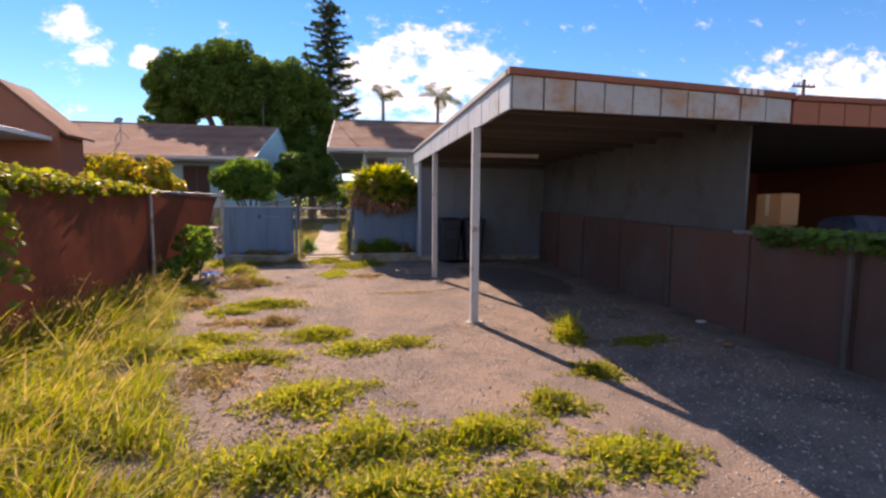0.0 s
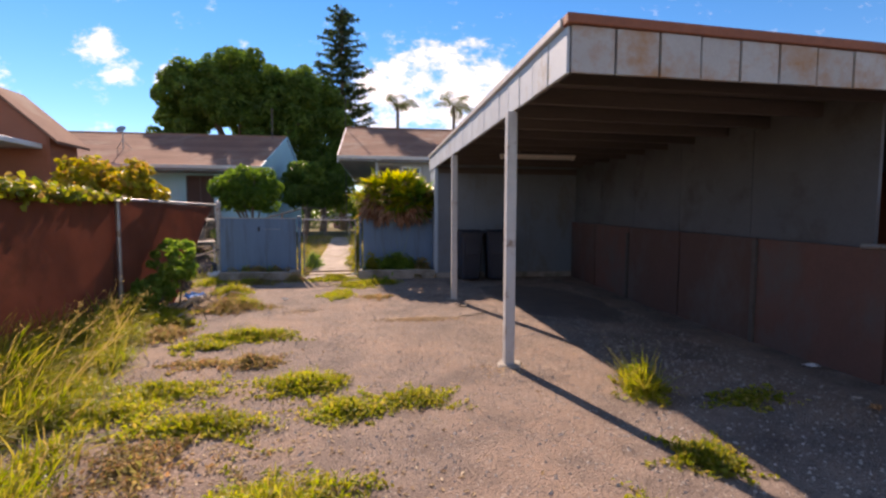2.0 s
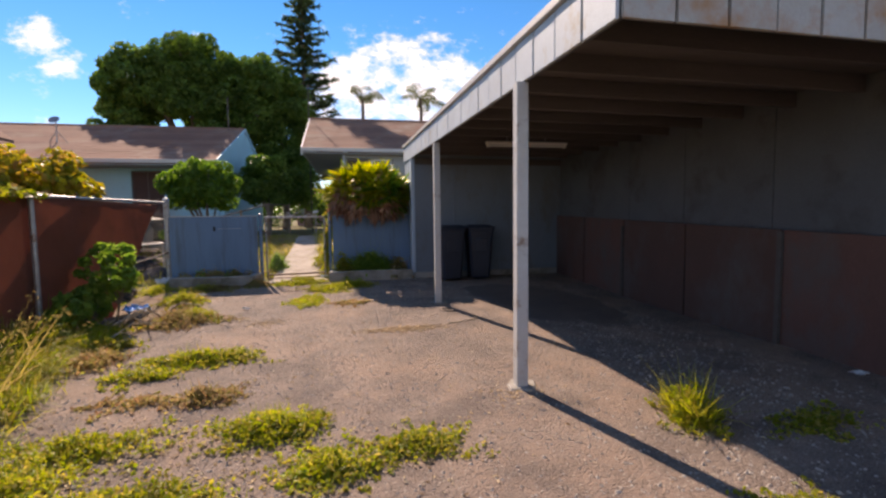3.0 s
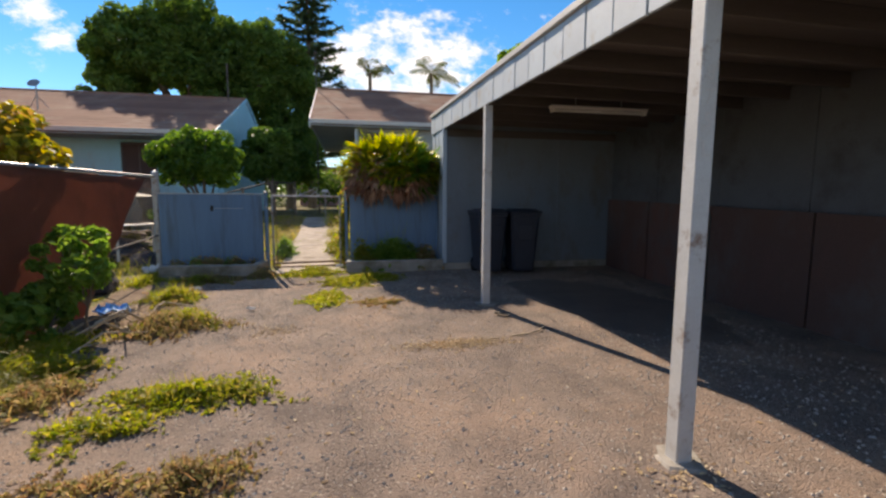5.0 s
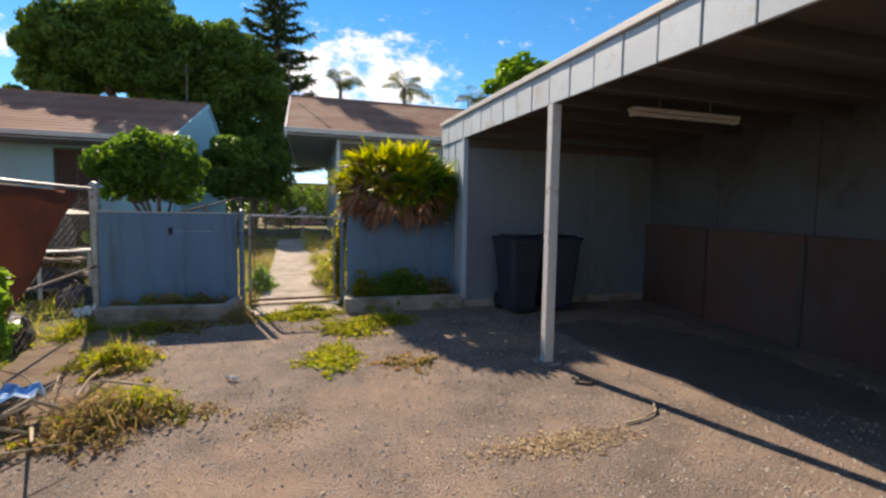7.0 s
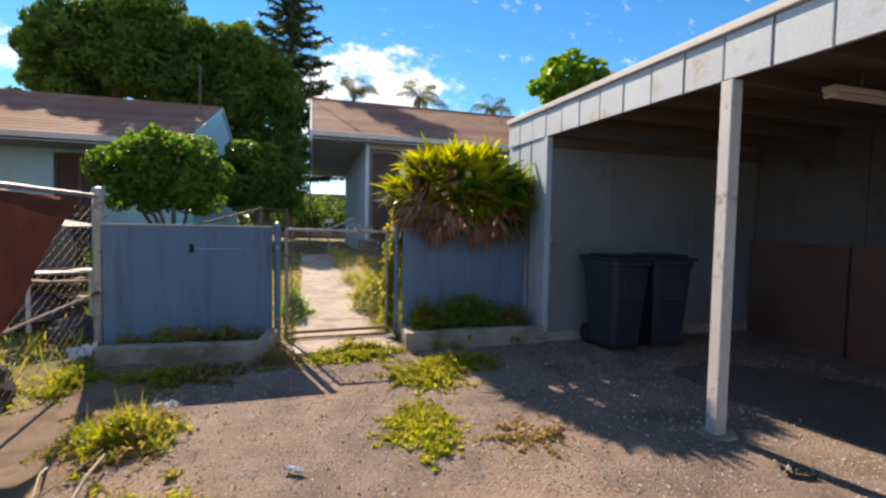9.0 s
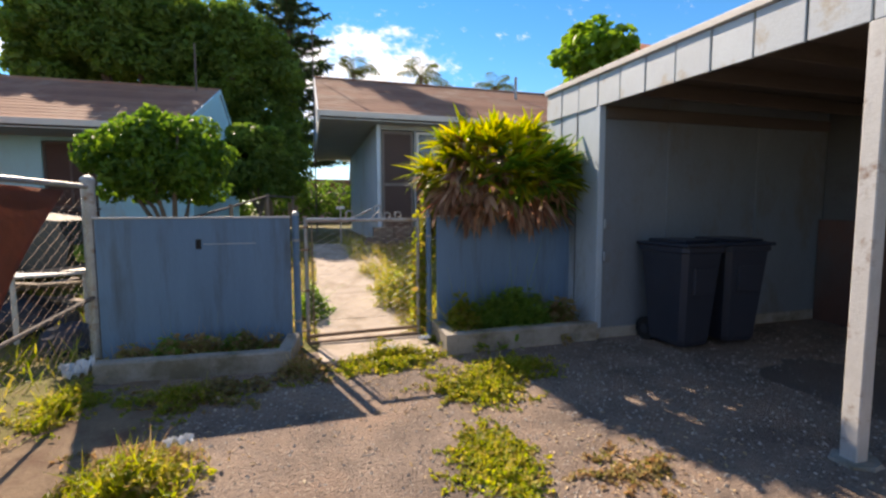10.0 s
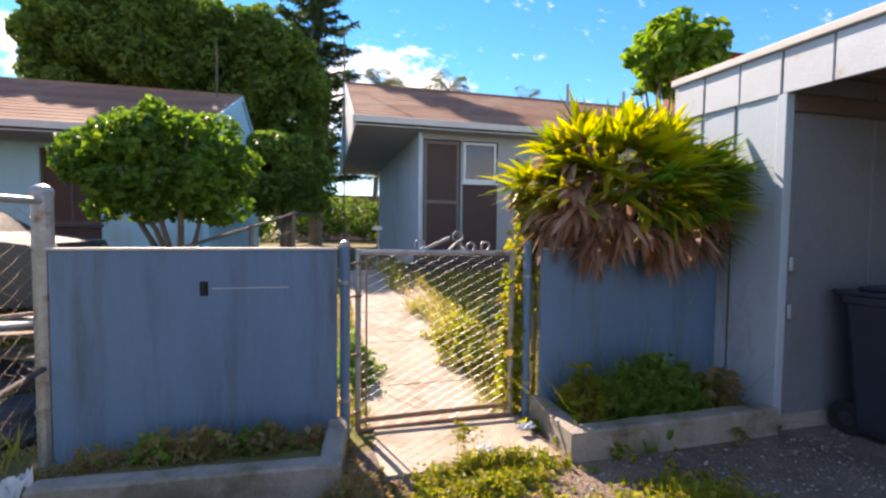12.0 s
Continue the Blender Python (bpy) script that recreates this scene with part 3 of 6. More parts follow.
def build_carport():
    cp = thing("carport", "open flat-roofed carport with weathered grey fascia boards", "carport", kind="structure")
    x0, y0, y1 = 1.79, 4.43, 12.30
    xe = 4.76
    part("roof_deck", sheared(boxed((x0 + 0.03, y0 + 0.03, 2.535), (xe + 0.34, y1 - 0.03, 2.575))), M["roofing"], cp)
    part("ceiling_board", sheared(boxed((x0 + 0.04, y0 + 0.04, 2.42), (xe + 0.42, 11.28, 2.44))), M["joist"], cp)
    # backing boards behind the fascia panels
    part("fascia_backing", sheared(boxed((x0, y0 + 0.004, 2.25), (xe, y0 + 0.035, 2.56))), M["seam"], cp)
    part("fascia_backing", sheared(boxed((x0 + 0.004, y0 + 0.036, 2.25), (x0 + 0.035, y1, 2.56))), M["seam"], cp)
    # panels along the front
    n = 10
    step = (xe - x0) / n
    for i in range(n):
        a, b = x0 + i * step + 0.007, x0 + (i + 1) * step - 0.007
        part("fascia_panel", sheared(boxed((a, y0 - 0.016 - 0.003 * (i % 3), 2.24), (b, y0 + 0.003, 2.53), 0.003)), M["front_paint"], cp)
    # panels along the open side
    n = 24
    step = (y1 - y0) / n
    for i in range(n):
        a, b = y0 + i * step + 0.008, y0 + (i + 1) * step - 0.008
        part("fascia_panel", sheared(boxed((x0 - 0.018 - 0.003 * (i % 2), a, 2.24), (x0 + 0.003, b, 2.53), 0.003)), M["grey_paint"], cp)
    part("drip_edge", sheared(boxed((x0 - 0.035, y0 - 0.04, 2.533), (xe + 0.02, y0 + 0.05, 2.598), 0.006)), M["rust_trim"], cp, "rust-red painted drip edge")
    part("drip_edge", sheared(boxed((x0 - 0.045, y0 + 0.052, 2.537), (x0 + 0.05, y1 + 0.02, 2.595), 0.006)), M["pale_trim"], cp, "pale metal drip edge")
    for k in range(4):
        part("trim_patch", sheared(boxed((4.12 + k * 0.075, y0 - 0.046, 2.539), (4.12 + k * 0.075 + 0.05, y0 - 0.041, 2.592))), M["pale_trim"], cp)
    y = y0 + 0.42
    while y < 11.2:
        part("joist", sheared(boxed((x0 + 0.036, y, 2.285), (wall_x(y) + 0.1, y + 0.05, 2.42), 0.004)), M["joist"], cp)
        y += 0.61
    for px, py in (POST1, POST2):
        part("post", boxed((px - 0.045, py - 0.045, -0.03), (px + 0.045, py + 0.045, roof_z(py) - 0.002), 0.006), M["post_paint"], cp, "grey-painted timber post with worn edges")
        foot = bmesh.new()
        rod(foot, (px, py, -0.03), (px, py, ground_z(px, py) + 0.014), 0.15, 0.11, 9)
        for v in foot.verts:
            v.co.x += random.uniform(-0.03, 0.03)
            v.co.y += random.uniform(-0.03, 0.03)
        part("footing", foot, M["curb"], cp, "broken concrete footing")
    return cp


carport = build_carport()


def build_back_room():
    """The closed end of the carport: painted wall with a return towards the gate."""
    w = tagged(new("wall_north"), "blue-grey painted board wall closing the carport, darkened as shaded", "wall", kind="structure")
    zt = roof_z(11.3) - 0.03
    part("wall_board", boxed((1.84, 11.30, 0.20), (5.05, 11.40, zt + 0.17)), M["shaded_wall_paint"], w)
    part("wall_footing", boxed((1.80, 11.285, -0.02), (5.05, 11.40, 0.198), 0.008), M["curb"], w, "concrete footing")
    part("corner_board", boxed((1.772, 11.275, 0.20), (1.842, 11.345, zt + 0.03), 0.004), M["lit_blue"], w)
    for x in (2.62, 3.84):
        part("batten", boxed((x, 11.288, 0.20), (x + 0.035, 11.302, zt + 0.1), 0.003), M["shaded_wall_paint"], w)
    part("top_rail", boxed((1.845, 11.262, zt - 0.09), (4.9, 11.30, zt + 0.03), 0.004), M["joist"], w)
    r = tagged(new("wall_west"), "painted side wall of the carport store, coloured paler as sunlit", "wall", kind="structure")
    part("wall_board", boxed((1.782, 11.347, 0.0), (1.842, 12.32, roof_z(12) + 0.012)), M["lit_blue"], r)
    part("wall_board", boxed((1.843, 12.24, 0.0), (5.05, 12.32, roof_z(12) + 0.012)), M["shaded_wall_paint"], r)
    for y in (11.68, 12.0):
        part("panel_seam", boxed((1.776, y, 0.2), (1.7815, y + 0.012, roof_z(y))), M["seam"], r)
    # switch boxes and their conduit at the corner
    for z in (1.27, 0.94):
        s = thing("outlet_box", "small pale grey outlet box on the carport corner", "outlet box", "outlet boxes", at=(1.875, 11.27, z))
        part("box_body", boxed((-0.03, -0.03, -0.05), (0.03, 0.004, 0.05), 0.006), M["grey_paint"], s)
        part("cover_plate", boxed((-0.036, -0.036, -0.056), (0.036, -0.031, 0.056), 0.002), M["shaded_wall_paint"], s)


build_back_room()


def build_side_wall():
    """Low brown wall along the boundary with a grey board screen above it."""
    w = tagged(new("wall_east"), "low rust-brown panel wall under grey boards", "wall", kind="structure")
    ys = [-6.0, -3.2, -0.6, 1.2, 2.4, 3.6, 4.75, 6.10, 7.45, 8.83, 10.1, 11.29]
    for a, b in zip(ys, ys[1:]):
        bm = bmesh.new()
        xa, xb = wall_x(a), wall_x(b)
        za, zb = 1.09 + 0.029 * (max(a, 3) - 4.5), 1.09 + 0.029 * (max(b, 3) - 4.5)
        off = random.uniform(-0.012, 0.012)
        c = [(xa + off, a + 0.012, -0.02), (xb + off, b - 0.012, -0.02), (xb + off + 0.06, b - 0.012, -0.02), (xa + off + 0.06, a + 0.012, -0.02)]
        v = [bm.verts.new(p) for p in c] + [bm.verts.new((p[0], p[1], za if i in (0, 3) else zb)) for i, p in enumerate(c)]
        for f in ((0, 3, 2, 1), (4, 5, 6, 7), (0, 1, 5, 4), (1, 2, 6, 5), (2, 3, 7, 6), (3, 0, 4, 7)):
            bm.faces.new([v[i] for i in f])
        part("wall_panel", bm, M["brown_wall"], w)
    for y in (6.10, 8.83):
        part("batten", boxed((wall_x(y) - 0.03, y - 0.025, 0), (wall_x(y) + 0.01, y + 0.025, 1.12), 0.004), M["joist"], w)
    for y in (1.2, 2.4, 3.62):
        part("fence_post", rod(bmesh.new(), (wall_x(y) - 0.05, y, 0), (wall_x(y) - 0.05, y, 1.16), 0.028, seg=10), M["joist"], w, "dull brown fence post")
    bm = bmesh.new()
    for a, b in ((-6.0, 4.95),):
        rod(bm, (wall_x(a) - 0.02, a, 1.12), (wall_x(b) - 0.02, b, 1.12), 0.022, seg=8)
    part("top_rail", bm, M["galvanised"], w)
    ys = [4.93, 6.28, 7.57, 8.79, 10.01, 11.29]
    for a, b in zip(ys, ys[1:]):
        bm = bmesh.new()
        xa, xb = wall_x(a) + 0.075, wall_x(b) + 0.075
        za, zb = 1.05 + 0.029 * (a - 4.5), 1.05 + 0.029 * (b - 4.5)
        ta, tb = roof_z(a) + 0.149, roof_z(b) + 0.149
        v = [bm.verts.new(p) for p in ((xa, a + 0.004, za), (xb, b - 0.004, zb), (xb, b - 0.004, tb), (xa, a + 0.004, ta),
                                        (xa + 0.03, a + 0.004, za), (xb + 0.03, b - 0.004, zb), (xb + 0.03, b - 0.004, tb), (xa + 0.03, a + 0.004, ta))]
        for f in ((0, 3, 2, 1), (4, 5, 6, 7), (0, 1, 5, 4), (1, 2, 6, 5), (2, 3, 7, 6), (3, 0, 4, 7)):
            bm.faces.new([v[i] for i in f])
        part("upper_board", bm, M["shaded_upper_paint"], w, "grey painted board, darkened for the shade under the roof")


build_side_wall()


def build_neighbour_carport():
    cp = thing("neighbour_carport", "adjoining carport with red-brown painted fascia", "carport", kind="structure")
    part("roof_deck", boxed((5.14, 4.45, 2.44), (11.5, 12.2, 2.48)), M["roofing"], cp)
    part("ceiling_board", boxed((5.14, 4.47, 2.38), (11.5, 12.2, 2.40)), M["joist"], cp)
    x = 4.775
    while x < 11:
        part("fascia_panel", boxed((x, 4.405, 2.215), (x + 0.29, 4.44, 2.435), 0.003), M["house_brown"], cp)
        x += 0.30
    part("drip_edge", boxed((4.79, 4.38, 2.438), (11.2, 4.47, 2.495), 0.006), M["rust_trim"], cp)
    part("back_wall", boxed((5.1, 11.8, 0), (11.5, 11.9, 2.45)), M["house_brown"], cp)
    part("side_wall", boxed((11.4, 4.6, 0), (11.5, 11.8, 2.45)), M["house_brown"], cp)
    for y in (5.65, 9.07):
        part("post", boxed((8.1, y - 0.045, 0), (8.19, y + 0.045, 2.42), 0.006), M["house_brown"], cp)
    sh = thing("storage_shelf", "dark shelving with stored goods behind the low wall", "shelf", at=(5.25, 6.1, 0))
    for z in (0.02, 0.75, 1.45):
        part("shelf_board", boxed((0, 0, z), (0.5, 2.0, z + 0.03), 0.003), M["joist"], sh)
    for y in (0, 1.94):
        for x in (0.0, 0.45):
            part("upright", boxed((x, y, 0), (x + 0.05, y + 0.06, 1.9)), M["joist"], sh)
    for k, (y, z, h, d) in enumerate(((4.60, 0.98, 0.22, 0.32), (4.59, 1.205, 0.33, 0.32))):
        b = thing("cardboard_box", "tan cardboard box stacked beside the wall", "box", "stacked boxes", at=(4.90, y, z))
        part("box_body", boxed((0, 0, 0), (0.22, d, h), 0.006), M["cardboard"], b)
        part("tape_strip", boxed((-0.002, d * 0.45, h * 0.3), (0.0, d * 0.45 + 0.05, h)), M["tape"], b)
        part("lid_flap", boxed((-0.004, 0.0, h + 0.001), (0.15, d, h + 0.006)), M["cardboard"], b)
    t = thing("work_table", "dark table holding boxes behind the wall", "table", at=(4.88, 3.6, 0))
    part("tabletop", boxed((0, 0, 0.94), (0.62, 1.55, 0.98), 0.004), M["joist"], t)
    for x in (0.03, 0.54):
        for y in (0.03, 1.46):
            part("leg", boxed((x, y, 0), (x + 0.05, y + 0.05, 0.94)), M["joist"], t)


build_neighbour_carport()

# ---- gate line: screens, kerbs, gate ----


def chain_link(bm, p0, along, width, z0, z1, pitch=0.062, r=0.0018):
    """Zigzag wires woven into diamonds, between two heights, from p0 along a level way."""
    p0, along = Vector(p0), Vector(along).normalized()
    out = along.cross(Vector((0, 0, 1)))
    n = int(width / pitch)
    rows = int((z1 - z0) / (pitch * 0.5))
    for i in range(n):
        rings = []
        for j in range(rows + 1):
            x = (i + 0.5 + (0.49 if (i + j) % 2 else -0.49)) * pitch
            p = p0 + along * min(x, width) + out * (0.003 if j % 2 else -0.003) + Vector((0, 0, z0 + (z1 - z0) * j / rows))
            rings.append([bm.verts.new(p + along * r * 1.2), bm.verts.new(p - along * r * 0.7 + out * r), bm.verts.new(p - along * r * 0.7 - out * r)])
        for A, B in zip(rings, rings[1:]):
            for k in range(3):
                bm.faces.new((A[k], A[(k + 1) % 3], B[(k + 1) % 3], B[k]))
    return bm


def tube_post(name, x, y, h, r, mat, label, category="fence post"):
    p = thing(name, label, category, "gate line posts", at=(x, y, 0))
    part("tube", rod(bmesh.new(), (0, 0, -0.05), (0, 0, h), r, seg=14), mat, p, smooth=False)
    cap = bmesh.new()
    dome_cap(cap, 0, 0, h, r)
    part("cap", cap, M["galvanised"], p)
    for z in (0.25 * h, 0.82 * h):
        part("band", rod(bmesh.new(), (0, 0, z), (0, 0, z + 0.022), r * 1.15, seg=14), M["galvanised"], p)
    return p


def screen_panel(x0, x1, y, z0, z1, label, hole=None):
    s = thing("privacy_panel", label, "fence panel", "gate side panels")
    if hole:
        hx, hz, hw, hh = hole
        bm = bmesh.new()
        for a, b, c, d in ((x0, hx - hw, z0, z1), (hx + hw, x1, z0, z1), (hx - hw, hx + hw, z0, hz - hh), (hx - hw, hx + hw, hz + hh, z1)):
            box(bm, (a, y, c), (b, y + 0.022, d))
        bmesh.ops.remove_doubles(bm, verts=bm.verts, dist=0.0005)
        part("sheet", bm, M["panel_paint"], s)
        part("latch_hole", boxed((hx - hw, y + 0.014, hz - hh), (hx + hw, y + 0.03, hz + hh)), M["black"], s, "dark latch hole")
        part("latch_bar", boxed((hx - hw * 0.6, y - 0.006, hz - hh * 0.5), (hx + hw * 0.6, y + 0.012, hz + hh * 0.8), 0.003), M["rubber"], s)
        part("scratch", boxed((hx + hw + 0.02, y - 0.0016, hz - 0.002), (hx + 0.48, y - 0.0004, hz + 0.003)), M["chalk"], s)
    else:
        part("sheet", boxed((x0, y, z0), (x1, y + 0.022, z1), 0.003), M["panel_paint"], s)
    part("top_cap", boxed((x0 - 0.012, y - 0.014, z1 + 0.001), (x1 + 0.004, y + 0.05, z1 + 0.016), 0.004), M["pale_trim"], s)
    for x in (x0 + 0.02, x1 - 0.06):
        part("back_frame", boxed((x, y + 0.0225, z0), (x + 0.04, y + 0.06, z1 - 0.002)), M["joist"], s)
    return s


def kerb(name, pts, height, width, label):
    """A low concrete kerb along a line of corners."""
    k = thing(name, label, "kerb", "planter kerbs")
    for (ax, ay), (bx, by) in zip(pts, pts[1:]):
        bm = bmesh.new()
        d = Vector((bx - ax, by - ay, 0))
        L0 = d.length
        n = max(2, int(L0 / 0.12))
        side = Vector((-d.y, d.x, 0)).normalized() * width
        rows = []
        for i in range(n + 1):
            p = Vector((ax, ay, 0)) + d * i / n
            h = height + 0.008 * noise.noise(Vector((p.x * 5, p.y * 5, 2)))
            wob = side.normalized() * 0.005 * noise.noise(Vector((p.x * 6, p.y * 6, 9)))
            rows.append([bm.verts.new(q) for q in (p + wob + Vector((0, 0, -0.03)), p + wob + Vector((0, 0, h - 0.012)), p + side * 0.12 + Vector((0, 0, h)), p + side * 0.9 + Vector((0, 0, h)), p + side + Vector((0, 0, h - 0.01)), p + side + Vector((0, 0, -0.03)))])
        for A, B in zip(rows, rows[1:]):
            for q in range(5):
                bm.faces.new((A[q], B[q], B[q + 1], A[q + 1]))
        for R in (rows[0], rows[-1]):
            bm.faces.new(R)
        bmesh.ops.recalc_face_normals(bm, faces=bm.faces)
        part("kerb_length", bm, M["curb"], k)
    return k


GATE_L, GATE_R, GATE_Y = -1.045, 0.07, 11.93


def build_gate_line():
    screen_panel(-2.745, -1.185, 11.80, 0.10, 1.345, "grey-blue painted sheet panel with a latch hole", (-1.962, 1.115, 0.024, 0.045))
    screen_panel(0.24, 1.7805, 11.80, 0.10, 1.345, "grey-blue painted sheet panel under a fan palm")
    kerb("planter_kerb", [(-2.62, 11.29), (-1.18, 11.21), (-1.12, 11.82)], 0.25, 0.12, "low cracked concrete kerb below the panel")
    kerb("planter_kerb", [(0.20, 11.86), (0.17, 11.22), (1.78, 11.24)], 0.27, 0.12, "low concrete kerb of a weedy planter")
    tagged(finish("planter_soil", boxed((-2.60, 11.36, -0.02), (-1.24, 11.799, 0.185)), M["soil"]), "dark soil strip inside the kerb", "soil", kind="structure")
    tagged(finish("planter_soil", boxed((0.28, 11.32, -0.02), (1.78, 11.799, 0.20)), M["soil"]), "dark soil strip inside the kerb", "soil", kind="structure")
    tube_post("gate_post", -1.135, 11.86, 1.365, 0.033, M["panel_paint"], "blue-grey round gate post with a domed cap")
    tube_post("gate_post", 0.18, 11.90, 1.385, 0.030, M["panel_paint"], "blue-grey round gate post with hinge bands")
    tube_post("fence_post", -2.80, 11.87, 1.65, 0.052, M["galvanised"], "thick galvanised fence corner post with a domed cap")
    g = thing("chain_link_gate", "closed galvanised chain-link gate with rusty lower rail", "gate", at=(0, 0, 0))
    # the lowest tube runs just below the rusty lower rail
    for name, a, b, mat in (("frame_upright", (GATE_L, GATE_Y, 0.10), (GATE_L, GATE_Y, 1.345), "galvanised"), ("frame_upright", (GATE_R, GATE_Y, 0.10), (GATE_R, GATE_Y, 1.34), "galvanised"),
                            ("top_rail", (GATE_L, GATE_Y, 1.325), (GATE_R, GATE_Y, 1.315), "galvanised"), ("lower_rail", (GATE_L, GATE_Y, 0.17), (GATE_R, GATE_Y, 0.19), "rust_tube"), ("bottom_rail", (GATE_L, GATE_Y, 0.10), (GATE_R, GATE_Y, 0.115), "rust_tube")):
        part(name, rod(bmesh.new(), a, b, 0.019, seg=10), M[mat], g)
    part("chain_mesh", chain_link(bmesh.new(), (GATE_L + 0.01, GATE_Y + 0.012, 0), (1, 0, 0), GATE_R - GATE_L - 0.02, 0.11, 1.31), M["galvanised"], g, "rusty diamond wire mesh")
    for z in (0.22, 0.62, 1.02, 1.24):
        bm = bmesh.new()
        rod(bm, (GATE_L, GATE_Y, z), (GATE_L, GATE_Y, z + 0.02), 0.027, seg=10)
        rod(bm, (GATE_L - 0.085, 11.87, z + 0.01), (GATE_L, GATE_Y, z + 0.01), 0.008, seg=6)
        part("hinge", bm, M["rust_tube"], g)
    part("tension_bar", boxed((GATE_L + 0.05, GATE_Y - 0.004, 0.07), (GATE_L + 0.062, GATE_Y + 0.004, 1.30)), M["rust_tube"], g)
    bm = bmesh.new()
    for x, z, r in ((-0.62, 1.375, 0.035), (-0.34, 1.43, 0.036), (-0.13, 1.365, 0.032), (-0.24, 1.36, 0.03)):
        pts = [(x + r * math.cos(a), GATE_Y + 0.03, z + r * math.sin(a)) for a in np.linspace(-1.2, 3.9, 14)]
        pipe(bm, pts, 0.008, 0.008, 6)
    pipe(bm, [(-0.60, GATE_Y + 0.03, 1.335), (-0.52, GATE_Y + 0.03, 1.37), (-0.40, GATE_Y + 0.03, 1.425)], 0.012, 0.012, 6)
    pipe(bm, [(-0.40, GATE_Y + 0.03, 1.335), (-0.34, GATE_Y + 0.03, 1.40), (-0.28, GATE_Y + 0.03, 1.335)], 0.011, 0.011, 6)
    part("scroll", bm, M["galvanised"], g, "pale curled metal scrolls")


build_gate_line()

# ---- the path ----


def build_path():
    p = tagged(new("path"), "pale concrete garden path from the gate", "path", kind="structure")
    y = 11.30
    k = 0
    while y < 16.6:
        L0 = 0.62 if y < 12 else random.uniform(0.75, 0.95)
        bm = bmesh.new()
        a, b = y + 0.008, min(y + L0, 16.65) - 0.008
        xl, xr = -0.95 + random.uniform(-0.02, 0.02), 0.12 + random.uniform(-0.03, 0.03)
        rows = []
        for i in range(7):
            yy = a + (b - a) * i / 6
            e = (0.05 if yy < 12 else 0.014) * noise.noise(Vector((yy * 4, 1, 0)))
            z = ground_z(0, yy) + (0.012 if yy < 12 else 0.028)
            rows.append([bm.verts.new(q) for q in ((xl + e, yy, z - 0.06), (xl + e, yy, z - 0.008), (xl + e + 0.012, yy, z), (xr + e - 0.012, yy, z), (xr + e, yy, z - 0.008), (xr + e, yy, z - 0.06))])
        for A, B in zip(rows, rows[1:]):
            for q in range(5):
                bm.faces.new((A[q], A[q + 1], B[q + 1], B[q]))
        bm.faces.new(rows[0][::-1])
        bm.faces.new(rows[-1])
        bmesh.ops.recalc_face_normals(bm, faces=bm.faces)
        part("path_slab", bm, M["concrete"], p)
        y += L0
        k += 1


build_path()

# ---- the screened fence on the other side ----


def build_fence():
    f = tagged(new("fence"), "chain-link fence hung with torn brown screen fabric", "fence", kind="structure")
    posts = [-6.0, -2.2, 0.6, 4.1, 7.7]
    for y in posts:
        bm = rod(bmesh.new(), (fence_x(y) + 0.085, y, -0.05), (fence_x(y) + 0.085, y, 1.58), 0.026, seg=10)
        dome_cap(bm, fence_x(y) + 0.085, y, 1.58, 0.026)
        part("fence_post", bm, M["galvanised"], f)
    ys = posts + [11.87]
    for a, b in zip(ys, ys[1:]):
        part("top_rail", rod(bmesh.new(), (fence_x(a) + 0.02, a, 1.57), (fence_x(b) + (-0.02 if b > 11.8 else 0.02), b, 1.62 if b > 11.8 else 1.57), 0.020, seg=8), M["galvanised"], f)
    # fabric: waved, sagging, torn away at its far end
    for a, b in ((-6.0, 4.1), (4.1, 7.7), (7.7, 11.62)):
        n, m = int((b - a) / 0.09), 16
        bm = bmesh.new()
        rows = []
        for i in range(n + 1):
            row = []
            for j in range(m + 1):
                z = 0.02 + 1.545 * j / m
                y = a + (b - a) * i / n
                if b > 11:
                    end = 9.1 + 2.2 * (z / 1.565) + 0.04 * math.sin(z * 9)
                    y = a + (end - a) * i / n
                w = 0.03 * noise.noise(Vector((y * 2.2, z * 1.1, 3))) + 0.012 * math.sin(y * 5 + z * 2)
                if b > 11 and i > n - 8:
                    w += 0.012 * (i - n + 8) * (1 - z / 1.56)
                row.append(bm.verts.new((fence_x(y) + 0.02 + w, y, z)))
            rows.append(row)
        for A, B in zip(rows, rows[1:]):
            for j in range(m):
                bm.faces.new((A[j], A[j + 1], B[j + 1], B[j]))
        bmesh.ops.solidify(bm, geom=bm.faces[:], thickness=0.003)
        part("screen_fabric", bm, M["fabric"], f, "sun-faded brown screen fabric", smooth=True)
    d = Vector((fence_x(11.82) - fence_x(10.0), 1.82, 0))
    part("chain_mesh", chain_link(bmesh.new(), (fence_x(10.0), 10.0, 0), d, d.length, 0.05, 1.57, pitch=0.08, r=0.0011), M["rust_tube"], f)
    part("mid_rail", rod(bmesh.new(), (fence_x(10.2) - 0.02, 10.2, 0.62), (fence_x(11.85) - 0.02, 11.85, 0.68), 0.016, seg=8), M["joist"], f)


build_fence()

# ---- houses ----


